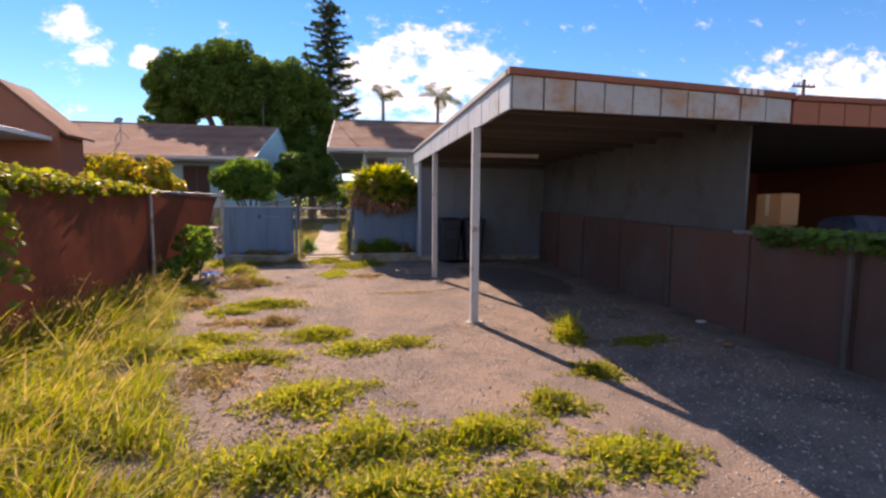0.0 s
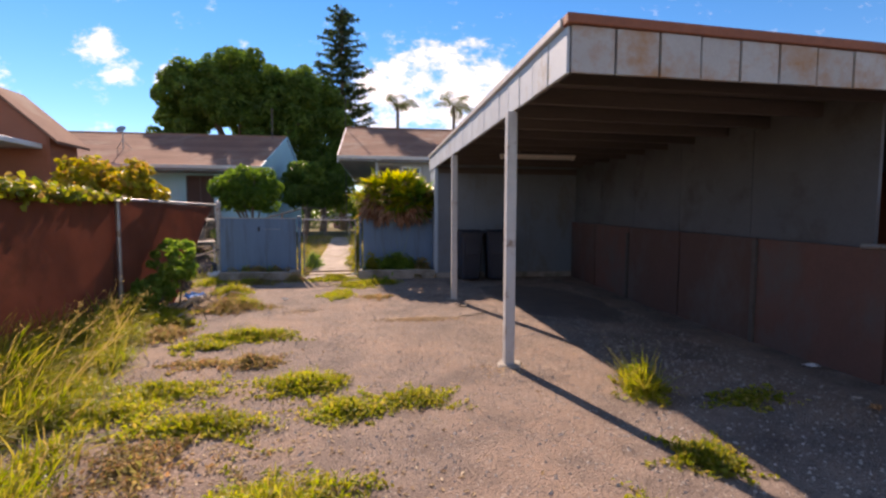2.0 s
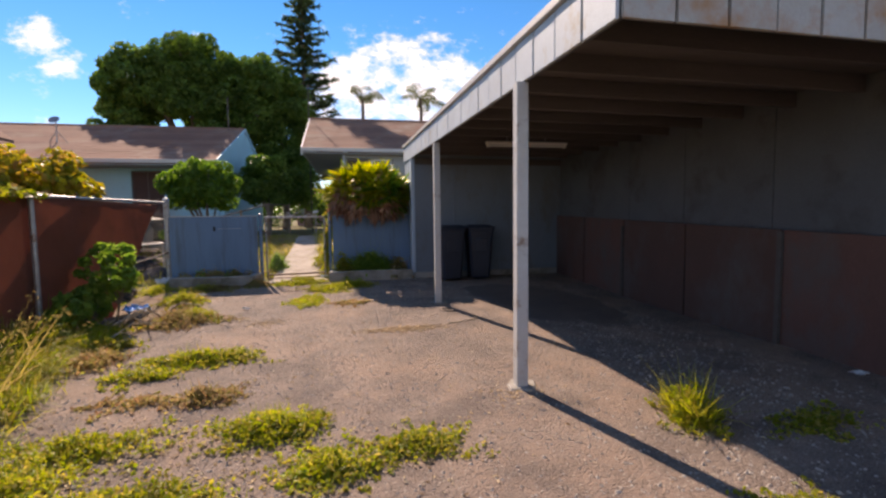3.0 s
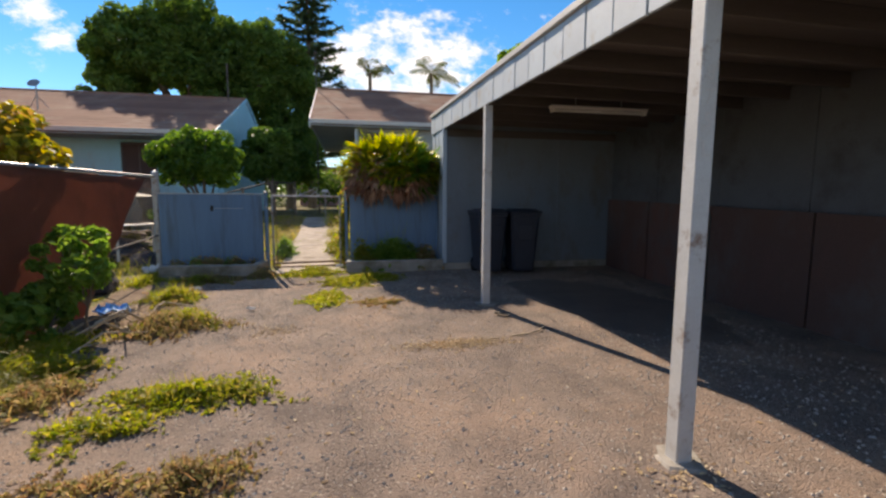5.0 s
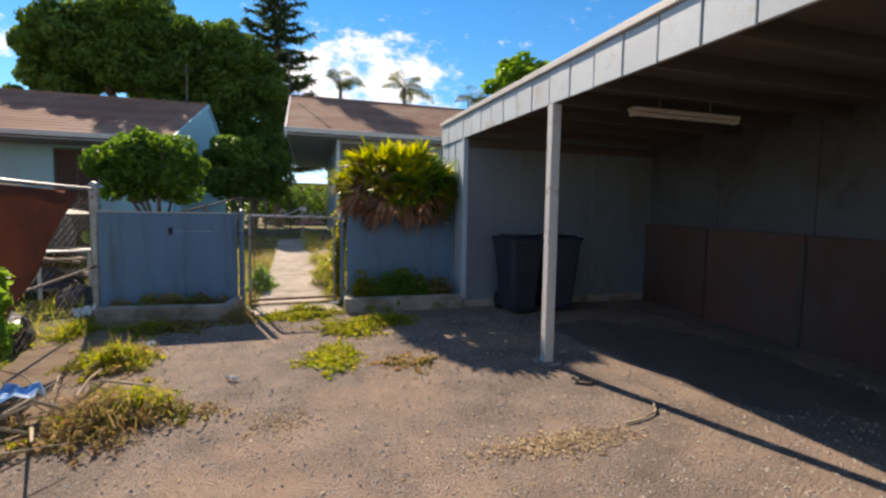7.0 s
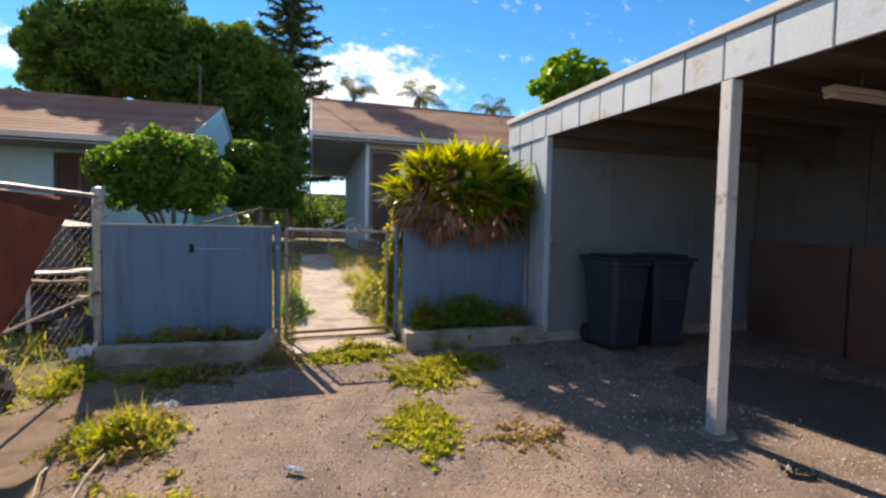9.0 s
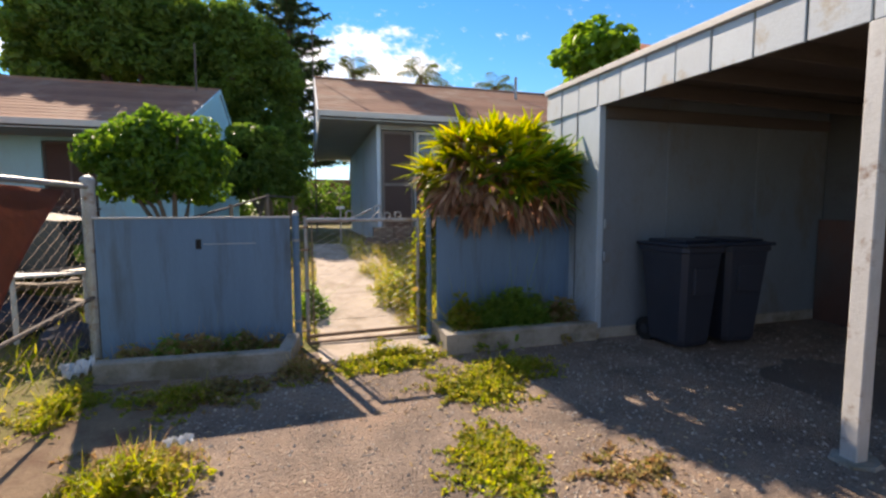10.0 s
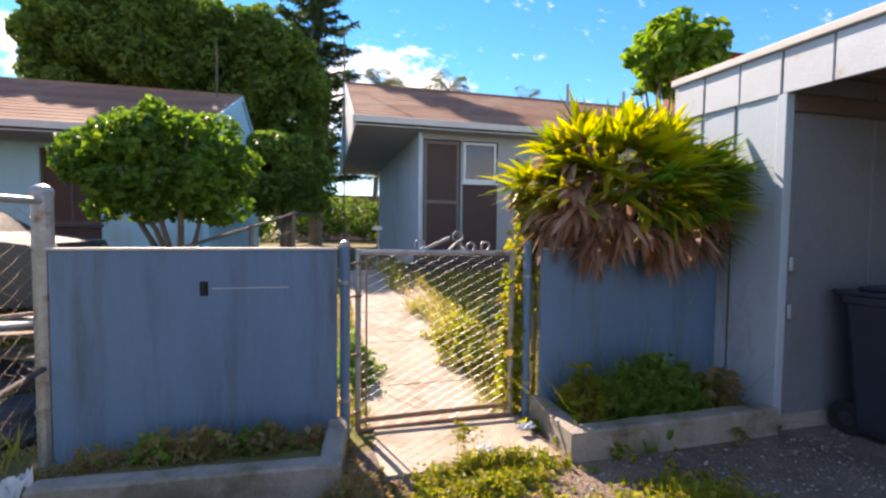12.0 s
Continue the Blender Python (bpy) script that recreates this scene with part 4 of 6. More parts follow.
def gable_roof(parent, x0, x1, ye, yr, yb, ze, zr, mat, rows=14, cols=1, thick=0.10, courses=True):
    """Two slopes with a ridge along x; the front slope is laid in courses of shingles."""
    for a, za, b, zb in ((ye, ze, yr, zr), (yb, ze, yr, zr)):
        bm = bmesh.new()
        up = Vector((0, zr - ze, -(b - a)) if b > a else (0, -(zr - ze), (b - a) * 1.0))
        v = [bm.verts.new(p) for p in ((x0, a, za), (x1, a, za), (x1, b, zb), (x0, b, zb), (x0, a, za - thick), (x1, a, za - thick), (x1, b, zb - thick), (x0, b, zb - thick))]
        for f in ((0, 1, 2, 3), (4, 7, 6, 5), (0, 4, 5, 1), (1, 5, 6, 2), (2, 6, 7, 3), (3, 7, 4, 0)):
            bm.faces.new([v[i] for i in f])
        bmesh.ops.recalc_face_normals(bm, faces=bm.faces)
        part("roof_slope", bm, mat, parent)
    if courses:
        slope = Vector((0, yr - ye, zr - ze))
        n = slope.normalized().cross(Vector((-1, 0, 0)))
        n = n if n.z > 0 else -n
        for i in range(rows):
            bm = bmesh.new()
            p, q = Vector((0, ye, ze)) + slope * (i / rows), Vector((0, ye, ze)) + slope * ((i + 1.0) / rows)
            lo, hi = 0.009, 0.003
            segs = 40
            base = []
            for k in range(segs + 1):
                x = x0 + (x1 - x0) * k / segs
                j = 0.006 * noise.noise(Vector((x * 2, i * 3.1, 0)))
                base.append([bm.verts.new(Vector((x, 0, 0)) + w) for w in (p + n * 0.002, p + n * (lo + j), q + n * hi)])
            for A, B in zip(base, base[1:]):
                bm.faces.new((A[0], B[0], B[1], A[1]))
                bm.faces.new((A[1], B[1], B[2], A[2]))
            part("shingle_course", bm, mat, parent)
    bm = bmesh.new()
    rod(bm, (x0 - 0.01, yr, zr + 0.0), (x1 + 0.01, yr, zr + 0.0), 0.05, seg=8)
    part("ridge_cap", bm, mat, parent)


def barge(parent, x, ye, yr, yb, ze, zr, mat, w=0.22, t=0.03):
    for a, b in ((ye, yr), (yb, yr)):
        bm = bmesh.new()
        v = [bm.verts.new(p) for p in ((x, a, ze + 0.02), (x, b, zr + 0.02), (x, b, zr - w), (x, a, ze - w), (x + t, a, ze + 0.02), (x + t, b, zr + 0.02), (x + t, b, zr - w), (x + t, a, ze - w))]
        for f in ((0, 1, 2, 3), (4, 7, 6, 5), (0, 4, 5, 1), (1, 5, 6, 2), (2, 6, 7, 3), (3, 7, 4, 0)):
            bm.faces.new([v[i] for i in f])
        bmesh.ops.recalc_face_normals(bm, faces=bm.faces)
        part("barge_board", bm, mat, parent)


def gable_wall(parent, x, y0, y1, z0, ze, yr, zr, mat, t=0.12):
    bm = bmesh.new()
    prof = [(y0, z0), (y1, z0), (y1, ze), (yr, zr), (y0, ze)]
    A = [bm.verts.new((x, y, z)) for y, z in prof]
    B = [bm.verts.new((x + t, y, z)) for y, z in prof]
    bm.faces.new(A)
    bm.faces.new(B[::-1])
    for i in range(5):
        bm.faces.new((A[i], B[i], B[(i + 1) % 5], A[(i + 1) % 5]))
    bmesh.ops.recalc_face_normals(bm, faces=bm.faces)
    part("gable_wall", bm, mat, parent)


def wall_with_openings(parent, x0, x1, y, t, z0, z1, holes, mat):
    """A wall along x, built of pieces round its openings (xa, xb, za, zb)."""
    bm = bmesh.new()
    x = x0
    for xa, xb, za, zb in sorted(holes):
        box(bm, (x, y, z0), (xa, y + t, z1))
        if za > z0:
            box(bm, (xa, y, z0), (xb, y + t, za))
        if zb < z1:
            box(bm, (xa, y, zb), (xb, y + t, z1))
        x = xb
    box(bm, (x, y, z0), (x1, y + t, z1))
    return part("front_wall", bm, mat, parent)


def window(parent, xa, xb, za, zb, y, cols=2, rows=1, frame_mat="white_trim", screen=False, curtain=True):
    w = part("window", boxed((xa - 0.03, y - 0.025, za - 0.06), (xb + 0.03, y + 0.02, za - 0.005), 0.004), M[frame_mat], parent)
    fr = bmesh.new()
    f = 0.045
    for a, b, c, d in ((xa, xa + f, za, zb), (xb - f, xb, za, zb), (xa + f, xb - f, zb - f, zb), (xa + f, xb - f, za, za + f)):
        box(fr, (a, y + 0.02, c), (b, y + 0.07, d))
    for k in range(1, cols):
        x = xa + (xb - xa) * k / cols
        box(fr, (x - 0.02, y + 0.025, za + f), (x + 0.02, y + 0.065, zb - f))
    for k in range(1, rows):
        z = za + (zb - za) * k / rows
        box(fr, (xa + f, y + 0.027, z - 0.015), (xb - f, y + 0.063, z + 0.015))
    part("window_frame", fr, M[frame_mat], w)
    g = part("pane", boxed((xa + f, y + 0.04, za + f), (xb - f, y + 0.046, zb - f)), M["screen"] if screen else M["glass"], w)
    if not screen:
        g.visible_shadow = False
    if curtain:
        part("curtain", boxed((xa, y + 0.16, za), (xb, y + 0.18, zb)), M["curtain"], w)
    return w


def build_house_right():
    h = thing("house", "single-storey pale house with brown shingle gable roof", "house")
    x0, x1, ye, yr, yb, ze, zr = -0.78, 8.4, 16.80, 20.25, 24.6, 3.39, 4.95
    gable_roof(h, x0, x1, ye, yr, yb, ze, zr, M["shingle"], rows=16)
    barge(h, x0 - 0.032, ye, yr, yb, ze, zr, M["white_trim"])
    gable_wall(h, x0 + 0.002, ye + 0.06, yb - 0.06, ze - 0.16, ze - 0.1, yr, zr - 0.1, M["white_trim"], 0.03)
    part("eave_board", boxed((x0 + 0.005, ye - 0.035, ze - 0.10), (x1, ye - 0.002, ze + 0.01), 0.004), M["pale_trim"], h)
    part("soffit", boxed((x0 + 0.01, ye + 0.01, ze - 0.15), (x1, 24.5, ze - 0.125)), M["soffit"], h)
    g0 = 0.60
    holes = [(0.50, 1.22, 1.05, 3.14), (1.26, 1.96, 1.05, 3.14), (4.2, 5.6, 1.7, 2.9)]
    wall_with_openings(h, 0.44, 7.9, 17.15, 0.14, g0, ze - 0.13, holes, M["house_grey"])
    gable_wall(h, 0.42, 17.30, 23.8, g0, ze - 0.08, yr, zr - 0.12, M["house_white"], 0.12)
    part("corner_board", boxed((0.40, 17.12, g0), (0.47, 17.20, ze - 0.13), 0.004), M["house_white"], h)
    part("rear_wall", boxed((0.52, 23.7, g0), (7.9, 23.82, ze - 0.1)), M["house_white"], h)
    part("end_wall", boxed((7.8, 17.3, g0), (7.92, 23.7, ze - 0.1)), M["house_white"], h)
    d = part("screen_door", boxed((0.52, 17.20, 1.05), (1.20, 17.24, 3.12), 0.004), M["screen"], h, "brown screen door")
    bm = bmesh.new()
    for a, b, c, e in ((0.52, 0.57, 1.05, 3.12), (1.15, 1.20, 1.05, 3.12), (0.57, 1.15, 3.06, 3.12), (0.57, 1.15, 1.95, 2.01)):
        box(bm, (a, 17.185, c), (b, 17.1995, e))
    part("door_frame", bm, M["curtain"], d)
    window(h, 1.28, 1.94, 2.38, 3.12, 17.16, cols=1, rows=1)
    part("lower_panel", boxed((1.26, 17.18, 1.05), (1.96, 17.22, 2.31), 0.004), M["screen"], h, "brown panel below the window")
    window(h, 4.2, 5.6, 1.7, 2.9, 17.16, cols=3)
    st = part("door_step", boxed((0.45, 16.6, 0.55), (2.1, 17.14, 0.95), 0.01), M["curb"], h, "concrete doorstep")
    for x, z, l in ((4.6, 4.75, 0.35), (6.2, 4.75, 0.3)):
        part("vent_pipe", rod(bmesh.new(), (x, yr - 1.0, z - 0.5), (x, yr - 1.0, z + l), 0.04, seg=8), M["galvanised"], h)
    return h


def build_house_left():
    h = thing("house", "single-storey pale aqua house with brown shingle gable roof", "house")
    x0, x1, ye, yr, yb, ze, zr = -14.5, -3.25, 17.0, 21.1, 25.6, 3.02, 4.66
    gable_roof(h, x0, x1, ye, yr, yb, ze, zr, M["shingle"], rows=16)
    part("eave_board", boxed((x0, ye - 0.035, ze - 0.10), (x1 - 0.005, ye - 0.002, ze + 0.01), 0.004), M["pale_trim"], h)
    part("soffit", boxed((x0, ye + 0.01, ze - 0.15), (x1 - 0.02, 18.1, ze - 0.125)), M["soffit"], h)
    barge(h, x1 + 0.004, ye, yr, yb, ze, zr, M["house_blue"], w=0.09)
    g0 = 0.55
    holes = [(-9.6, -7.6, 0.9, 2.75), (-5.95, -5.05, 0.9, 2.8)]
    wall_with_openings(h, -14.0, -3.5, 18.05, 0.14, g0, ze - 0.13, holes, M["house_blue"])
    gable_wall(h, -3.50, 18.2, 24.8, g0, ze - 0.08, yr, zr - 0.12, M["house_blue"], 0.12)
    gable_wall(h, x1 - 0.035, ye + 0.06, yb - 0.06, ze - 0.16, ze - 0.1, yr, zr - 0.1, M["house_blue"], 0.03)
    part("rear_wall", boxed((-14.0, 24.7, g0), (-3.6, 24.82, ze - 0.1)), M["house_blue"], h)
    part("end_wall", boxed((-14.1, 18.2, g0), (-13.98, 24.7, ze - 0.1)), M["house_blue"], h)
    for xa, xb in ((-9.6, -7.6), (-5.95, -5.05)):
        window(h, xa, xb, 1.5, 2.78, 18.06, cols=3 if xb - xa > 1.5 else 2, frame_mat="joist", screen=True)
        part("lower_panel", boxed((xa, 18.08, 0.9), (xb, 18.12, 1.43)), M["screen"], h)
    part("vent_pipe", rod(bmesh.new(), (-3.75, yr - 0.3, 4.2), (-3.75, yr - 0.3, 5.75), 0.022, seg=8), M["joist"], h)
    a = thing("roof_antenna", "small grey dish antenna on the roof slope", "antenna", at=(-8.2, 18.7, 3.62))
    part("mast", rod(bmesh.new(), (0, 0, 0), (0, 0, 0.75), 0.02, seg=8), M["galvanised"], a)
    bm = bmesh.new()
    rod(bm, (0, -0.04, 0.72), (0, -0.09, 0.76), 0.04, 0.15, 14)
    part("dish", bm, M["galvanised"], a)
    bm = bmesh.new()
    for s in (-1, 1):
        rod(bm, (0, 0, 0.45), (s * 0.3, 0.1, 0.02), 0.012, seg=6)
    part("strut", bm, M["galvanised"], a)
    return h


def build_house_brown():
    """The red-brown house farther along, its gable facing the lot."""
    h = thing("house", "red-brown house with a gable end and flat canopy", "house")
    yf, g0 = 14.0, 0.25
    prof = [(-14.2, g0), (-7.4, g0), (-7.4, 3.30), (-8.7, 4.44), (-14.2, 4.46)]
    bm = bmesh.new()
    A = [bm.verts.new((x, yf, z)) for x, z in prof]
    B = [bm.verts.new((x, yf + 1.0, z)) for x, z in prof]
    bm.faces.new(A)
    bm.faces.new(B[::-1])
    for i in range(5):
        bm.faces.new((A[i], B[i], B[(i + 1) % 5], A[(i + 1) % 5]))
    bmesh.ops.recalc_face_normals(bm, faces=bm.faces)
    part("wall", bm, M["house_brown"], h)
    for (xa, za), (xb, zb) in (((-7.15, 3.14), (-8.68, 4.49)), ((-8.68, 4.49), (-14.4, 4.51))):
        bm = bmesh.new()
        v = [bm.verts.new(p) for p in ((xa, yf - 0.12, za), (xb, yf - 0.12, zb), (xb, yf + 1.1, zb), (xa, yf + 1.1, za), (xa, yf - 0.12, za + 0.07), (xb, yf - 0.12, zb + 0.07), (xb, yf + 1.1, zb + 0.07), (xa, yf + 1.1, za + 0.07))]
        for f in ((0, 3, 2, 1), (4, 5, 6, 7), (0, 1, 5, 4), (1, 2, 6, 5), (2, 3, 7, 6), (3, 0, 4, 7)):
            bm.faces.new([v[i] for i in f])
        bmesh.ops.recalc_face_normals(bm, faces=bm.faces)
        part("roof_slope", bm, M["shingle"], h)
    for z in np.arange(0.6, 3.2, 0.28):
        part("siding_lap", boxed((-14.0, yf - 0.014, z), (-7.45, yf - 0.002, z + 0.262), 0.002), M["house_brown"], h)
    part("canopy", boxed((-14.2, yf - 1.8, 3.02), (-7.55, yf - 0.02, 3.14), 0.01), M["white_trim"], h, "pale flat canopy")
    part("canopy_board", boxed((-14.2, yf - 1.83, 2.96), (-7.55, yf - 1.805, 3.16), 0.004), M["soffit"], h)
    for x in (-8.0, -11.0):
        part("canopy_post", boxed((x, yf - 1.7, g0 - 0.2), (x + 0.09, yf - 1.61, 3.02)), M["white_trim"], h)
    s = thing("garden_shed", "small pale turquoise shed beside the brown house", "shed", at=(-8.9, 11.2, 0))
    part("wall", boxed((-1.6, 0, 0), (0.55, 1.2, 2.3), 0.01), M["house_blue"], s)
    part("roof", boxed((-1.7, -0.1, 2.3), (0.65, 1.3, 2.38), 0.01), M["pale_trim"], s)
    f = thing("wooden_fence", "low red-brown board fence between the yards", "fence", at=(0, 0, 0))
    x = -10.6
    while x < -6.6:
        part("board", boxed((x, 13.2, 0.1), (x + 0.14, 13.225, 2.25 + random.uniform(-0.02, 0.02)), 0.003), M["house_brown"], f)
        x += 0.15
    return h


def build_far_houses():
    h = thing("house", "distant pink house behind the yards", "house", at=(1.4, 36, 0.7))
    part("wall", boxed((-4.5, 0, 0), (3.5, 5, 2.4)), M["pink"], h)
    part("roof", boxed((-5, -0.6, 2.4), (4, 5.6, 2.6)), M["shingle"], h)
    window(h, -3.0, -1.6, 0.8, 1.9, -0.03, cols=2)
    k = thing("house", "red-brown tiled roof house behind the broad-leaved tree", "house", at=(9.7, 19, 0))
    part("wall", boxed((0, 0.4, 0), (7, 3.0, 6.3)), M["house_brown"], k)
    bm = bmesh.new()
    v = [bm.verts.new(p) for p in ((-0.6, 0, 6.3), (7.4, 0, 6.3), (7.4, 1.7, 7.0), (-0.6, 1.7, 7.0), (-0.6, 3.4, 6.3), (7.4, 3.4, 6.3))]
    for f in ((0, 1, 2, 3), (3, 2, 5, 4), (0, 3, 4), (1, 5, 2), (0, 4, 5, 1)):
        bm.faces.new([v[i] for i in f])
    bmesh.ops.recalc_face_normals(bm, faces=bm.faces)
    part("roof", bm, M["house_brown"], k)
    p = thing("utility_pole", "far wooden utility pole with cross-arm and wires", "utility pole", at=(33.9, 32, -1.6))
    part("pole", rod(bmesh.new(), (0, 0, 0), (0, 0, 13.0), 0.16, 0.11, 8), M["bark"], p)
    part("cross_arm", boxed((-1.0, -0.06, 12.4), (1.0, 0.06, 12.55)), M["bark"], p)
    for x in (-0.9, -0.45, 0.45, 0.9):
        part("insulator", rod(bmesh.new(), (x, 0, 12.55), (x, 0, 12.75), 0.05, 0.03, 6), M["galvanised"], p)
    # the buildings behind the camera, never passed
    b = thing("house", "plain grey house closing the lot behind", "house", at=(0, -12, 0))
    part("wall", boxed((-8, -4, 0), (8, 0, 2.9)), M["house_grey"], b)
    part("roof", boxed((-8.5, -4.5, 2.9), (8.5, 0.6, 3.1)), M["shingle"], b)


m = thing("service_mast", "thin grey service mast at the gable end", "mast", at=(-0.82, 20.2, 0.7))
part("mast_pipe", rod(bmesh.new(), (0, 0, 0), (0, 0, 5.4), 0.018, seg=8), M["joist"], m)
part("weather_cap", rod(bmesh.new(), (0, 0, 5.4), (0, 0, 5.46), 0.045, 0.02, 8), M["joist"], m)
build_house_right()
build_house_left()
build_house_brown()
build_far_houses()

# ---- plants ----


def stuff(ob, label, category):
    return tagged(ob, label, category, kind="stuff")


def weed_patch(x, y, rx, ry, h, count, mat, label, size=0.045, blades=0.25, turn=0.0, name="weed_patch"):
    """A creeping patch: small leaves on short stems, ragged at the rim, thin in places."""
    runs = max(6, count // 22)
    ra, rr = rng.random(runs) * 2 * math.pi, np.abs(rng.normal(0, 0.5, runs))
    lobes = 1 + 0.35 * np.sin(ra * 3 + x * 7) + 0.2 * np.sin(ra * 7 + y * 5)
    sx, sy = rr * lobes * rx * np.cos(ra), rr * lobes * ry * np.sin(ra)
    head, length = rng.random(runs) * 2 * math.pi, rng.uniform(0.08, 0.55, runs) * (0.45 + rx)
    i = rng.integers(0, runs, count)
    t = rng.random(count)
    bend = head[i] + 1.2 * (t - 0.5) * np.sin(head[i] * 9)
    px = sx[i] + np.cos(bend) * length[i] * t + rng.normal(0, 0.016, count)
    py = sy[i] + np.sin(bend) * length[i] * t * min(1.0, 0.35 + ry / rx) + rng.normal(0, 0.016, count)
    r = np.hypot(px / (rx * 1.2), py / (ry * 1.2))
    c, s = math.cos(turn), math.sin(turn)
    px, py = x + px * c - py * s, y + px * s + py * c
    lift = rng.uniform(0.35, 1.25, runs)[i]
    n = len(px)
    top = h * np.clip(1.2 - 0.75 * r, 0.22, 1.0) * lift
    floor = ground_heights(px, py)
    z = top * rng.random(n) ** 0.8 + 0.006 + floor
    base = np.stack((px, py, z), 1)
    nrm = rng.normal(0, 0.5, (n, 3)) + np.array([0, 0, 0.9])
    arrays = [leaf_arrays(base, nrm, size * rng.uniform(0.6, 1.4, n), 0.55)]
    m = int(n * blades)
    if m:
        i = rng.integers(0, n, m)
        b = np.stack((px[i], py[i], floor[i]), 1)
        arrays.append(blade_arrays(b, rng.normal(0, 0.5, (m, 3)) + np.array([0, 0, 1.0]), (0.02 + top[i] * rng.uniform(0.7, 2.3, m)), rng.uniform(0.004, 0.008, m), rng.uniform(0, 0.5, m), 3))
    v, f = joined(arrays)
    return stuff(mesh_object(name, v, f, mat), label, "weeds")


def tall_grass():
    """The uncut strip along the screened fence, leaning in the wind."""
    edge_y = [0.8, 1.8, 2.6, 4.0, 5.5, 6.6, 7.8]
    edge_x = [0.05, 0.0, -0.25, -1.0, -1.6, -1.95, -2.3]
    n = 52000
    y = 0.8 + 7.0 * rng.random(n) ** 1.1
    xr = np.interp(y, edge_y, edge_x)
    xl = np.array([fence_x(v) for v in y]) + 0.08
    u = rng.random(n) ** 0.8
    x = xl + (xr + rng.normal(0, 0.10, n) - xl) * u
    tuft = np.array([noise.noise(Vector((a * 2.6, b * 2.6, 0))) for a, b in zip(x, y)])
    keep = tuft > -0.2 - 0.25 * (1 - u)
    x, y, u, tuft = x[keep], y[keep], u[keep], tuft[keep]
    n = len(x)
    h = (0.92 - 0.68 * u) * (0.75 + 0.7 * np.clip(tuft + 0.2, 0, 1)) * rng.uniform(0.55, 1.25, n)
    base = np.stack((x, y, ground_heights(x, y)), 1)
    way = rng.normal(0, 0.33, (n, 3)) + np.array([0.28, 0.05, 1.0])
    dry = rng.random(n) < 0.09
    for sel, mat, name, label in ((~dry, L["grass"], "tall_grass", "tall uncut yellow-green grass along the fence"), (dry, L["straw"], "dry_grass", "dry straw-coloured grass stalks along the fence")):
        k = int(sel.sum())
        v, f = blade_arrays(base[sel], way[sel], h[sel], rng.uniform(0.005, 0.011, k), rng.uniform(0.3, 1.0, k), 5)
        stuff(mesh_object(name, v, f, mat), label, "grass")
    # long seed stalks that arch above the rest
    k = 140
    y = 2.0 + 5.0 * rng.random(k)
    xl, xr = np.array([fence_x(v) for v in y]), np.interp(y, edge_y, edge_x)
    x = xl + 0.1 + (xr - xl) * rng.random(k) ** 1.3 * 0.8
    base = np.stack((x, y, np.zeros(k)), 1)
    way = rng.normal(0, 0.22, (k, 3)) + np.array([0.5, 0.0, 1.0])
    v, f = blade_arrays(base, way, rng.uniform(0.6, 1.05, k), rng.uniform(0.005, 0.009, k), rng.uniform(0.1, 0.35, k), 6)
    tip = []
    for i in range(k):
        t = v.reshape(k, -1, 3)[i, -4]
        tip.append(t)
    tip = np.repeat(np.array(tip), 6, 0) + rng.normal(0, 0.03, (k * 6, 3))
    arrays = [(v, f), leaf_arrays(tip, rng.normal(0, 1, tip.shape), np.full(len(tip), 0.03), 0.25)]
    v, f = joined(arrays)
    stuff(mesh_object("seed_stalks", v, f, L["straw"]), "arching grass seed stalks above the grass", "grass")


tall_grass()

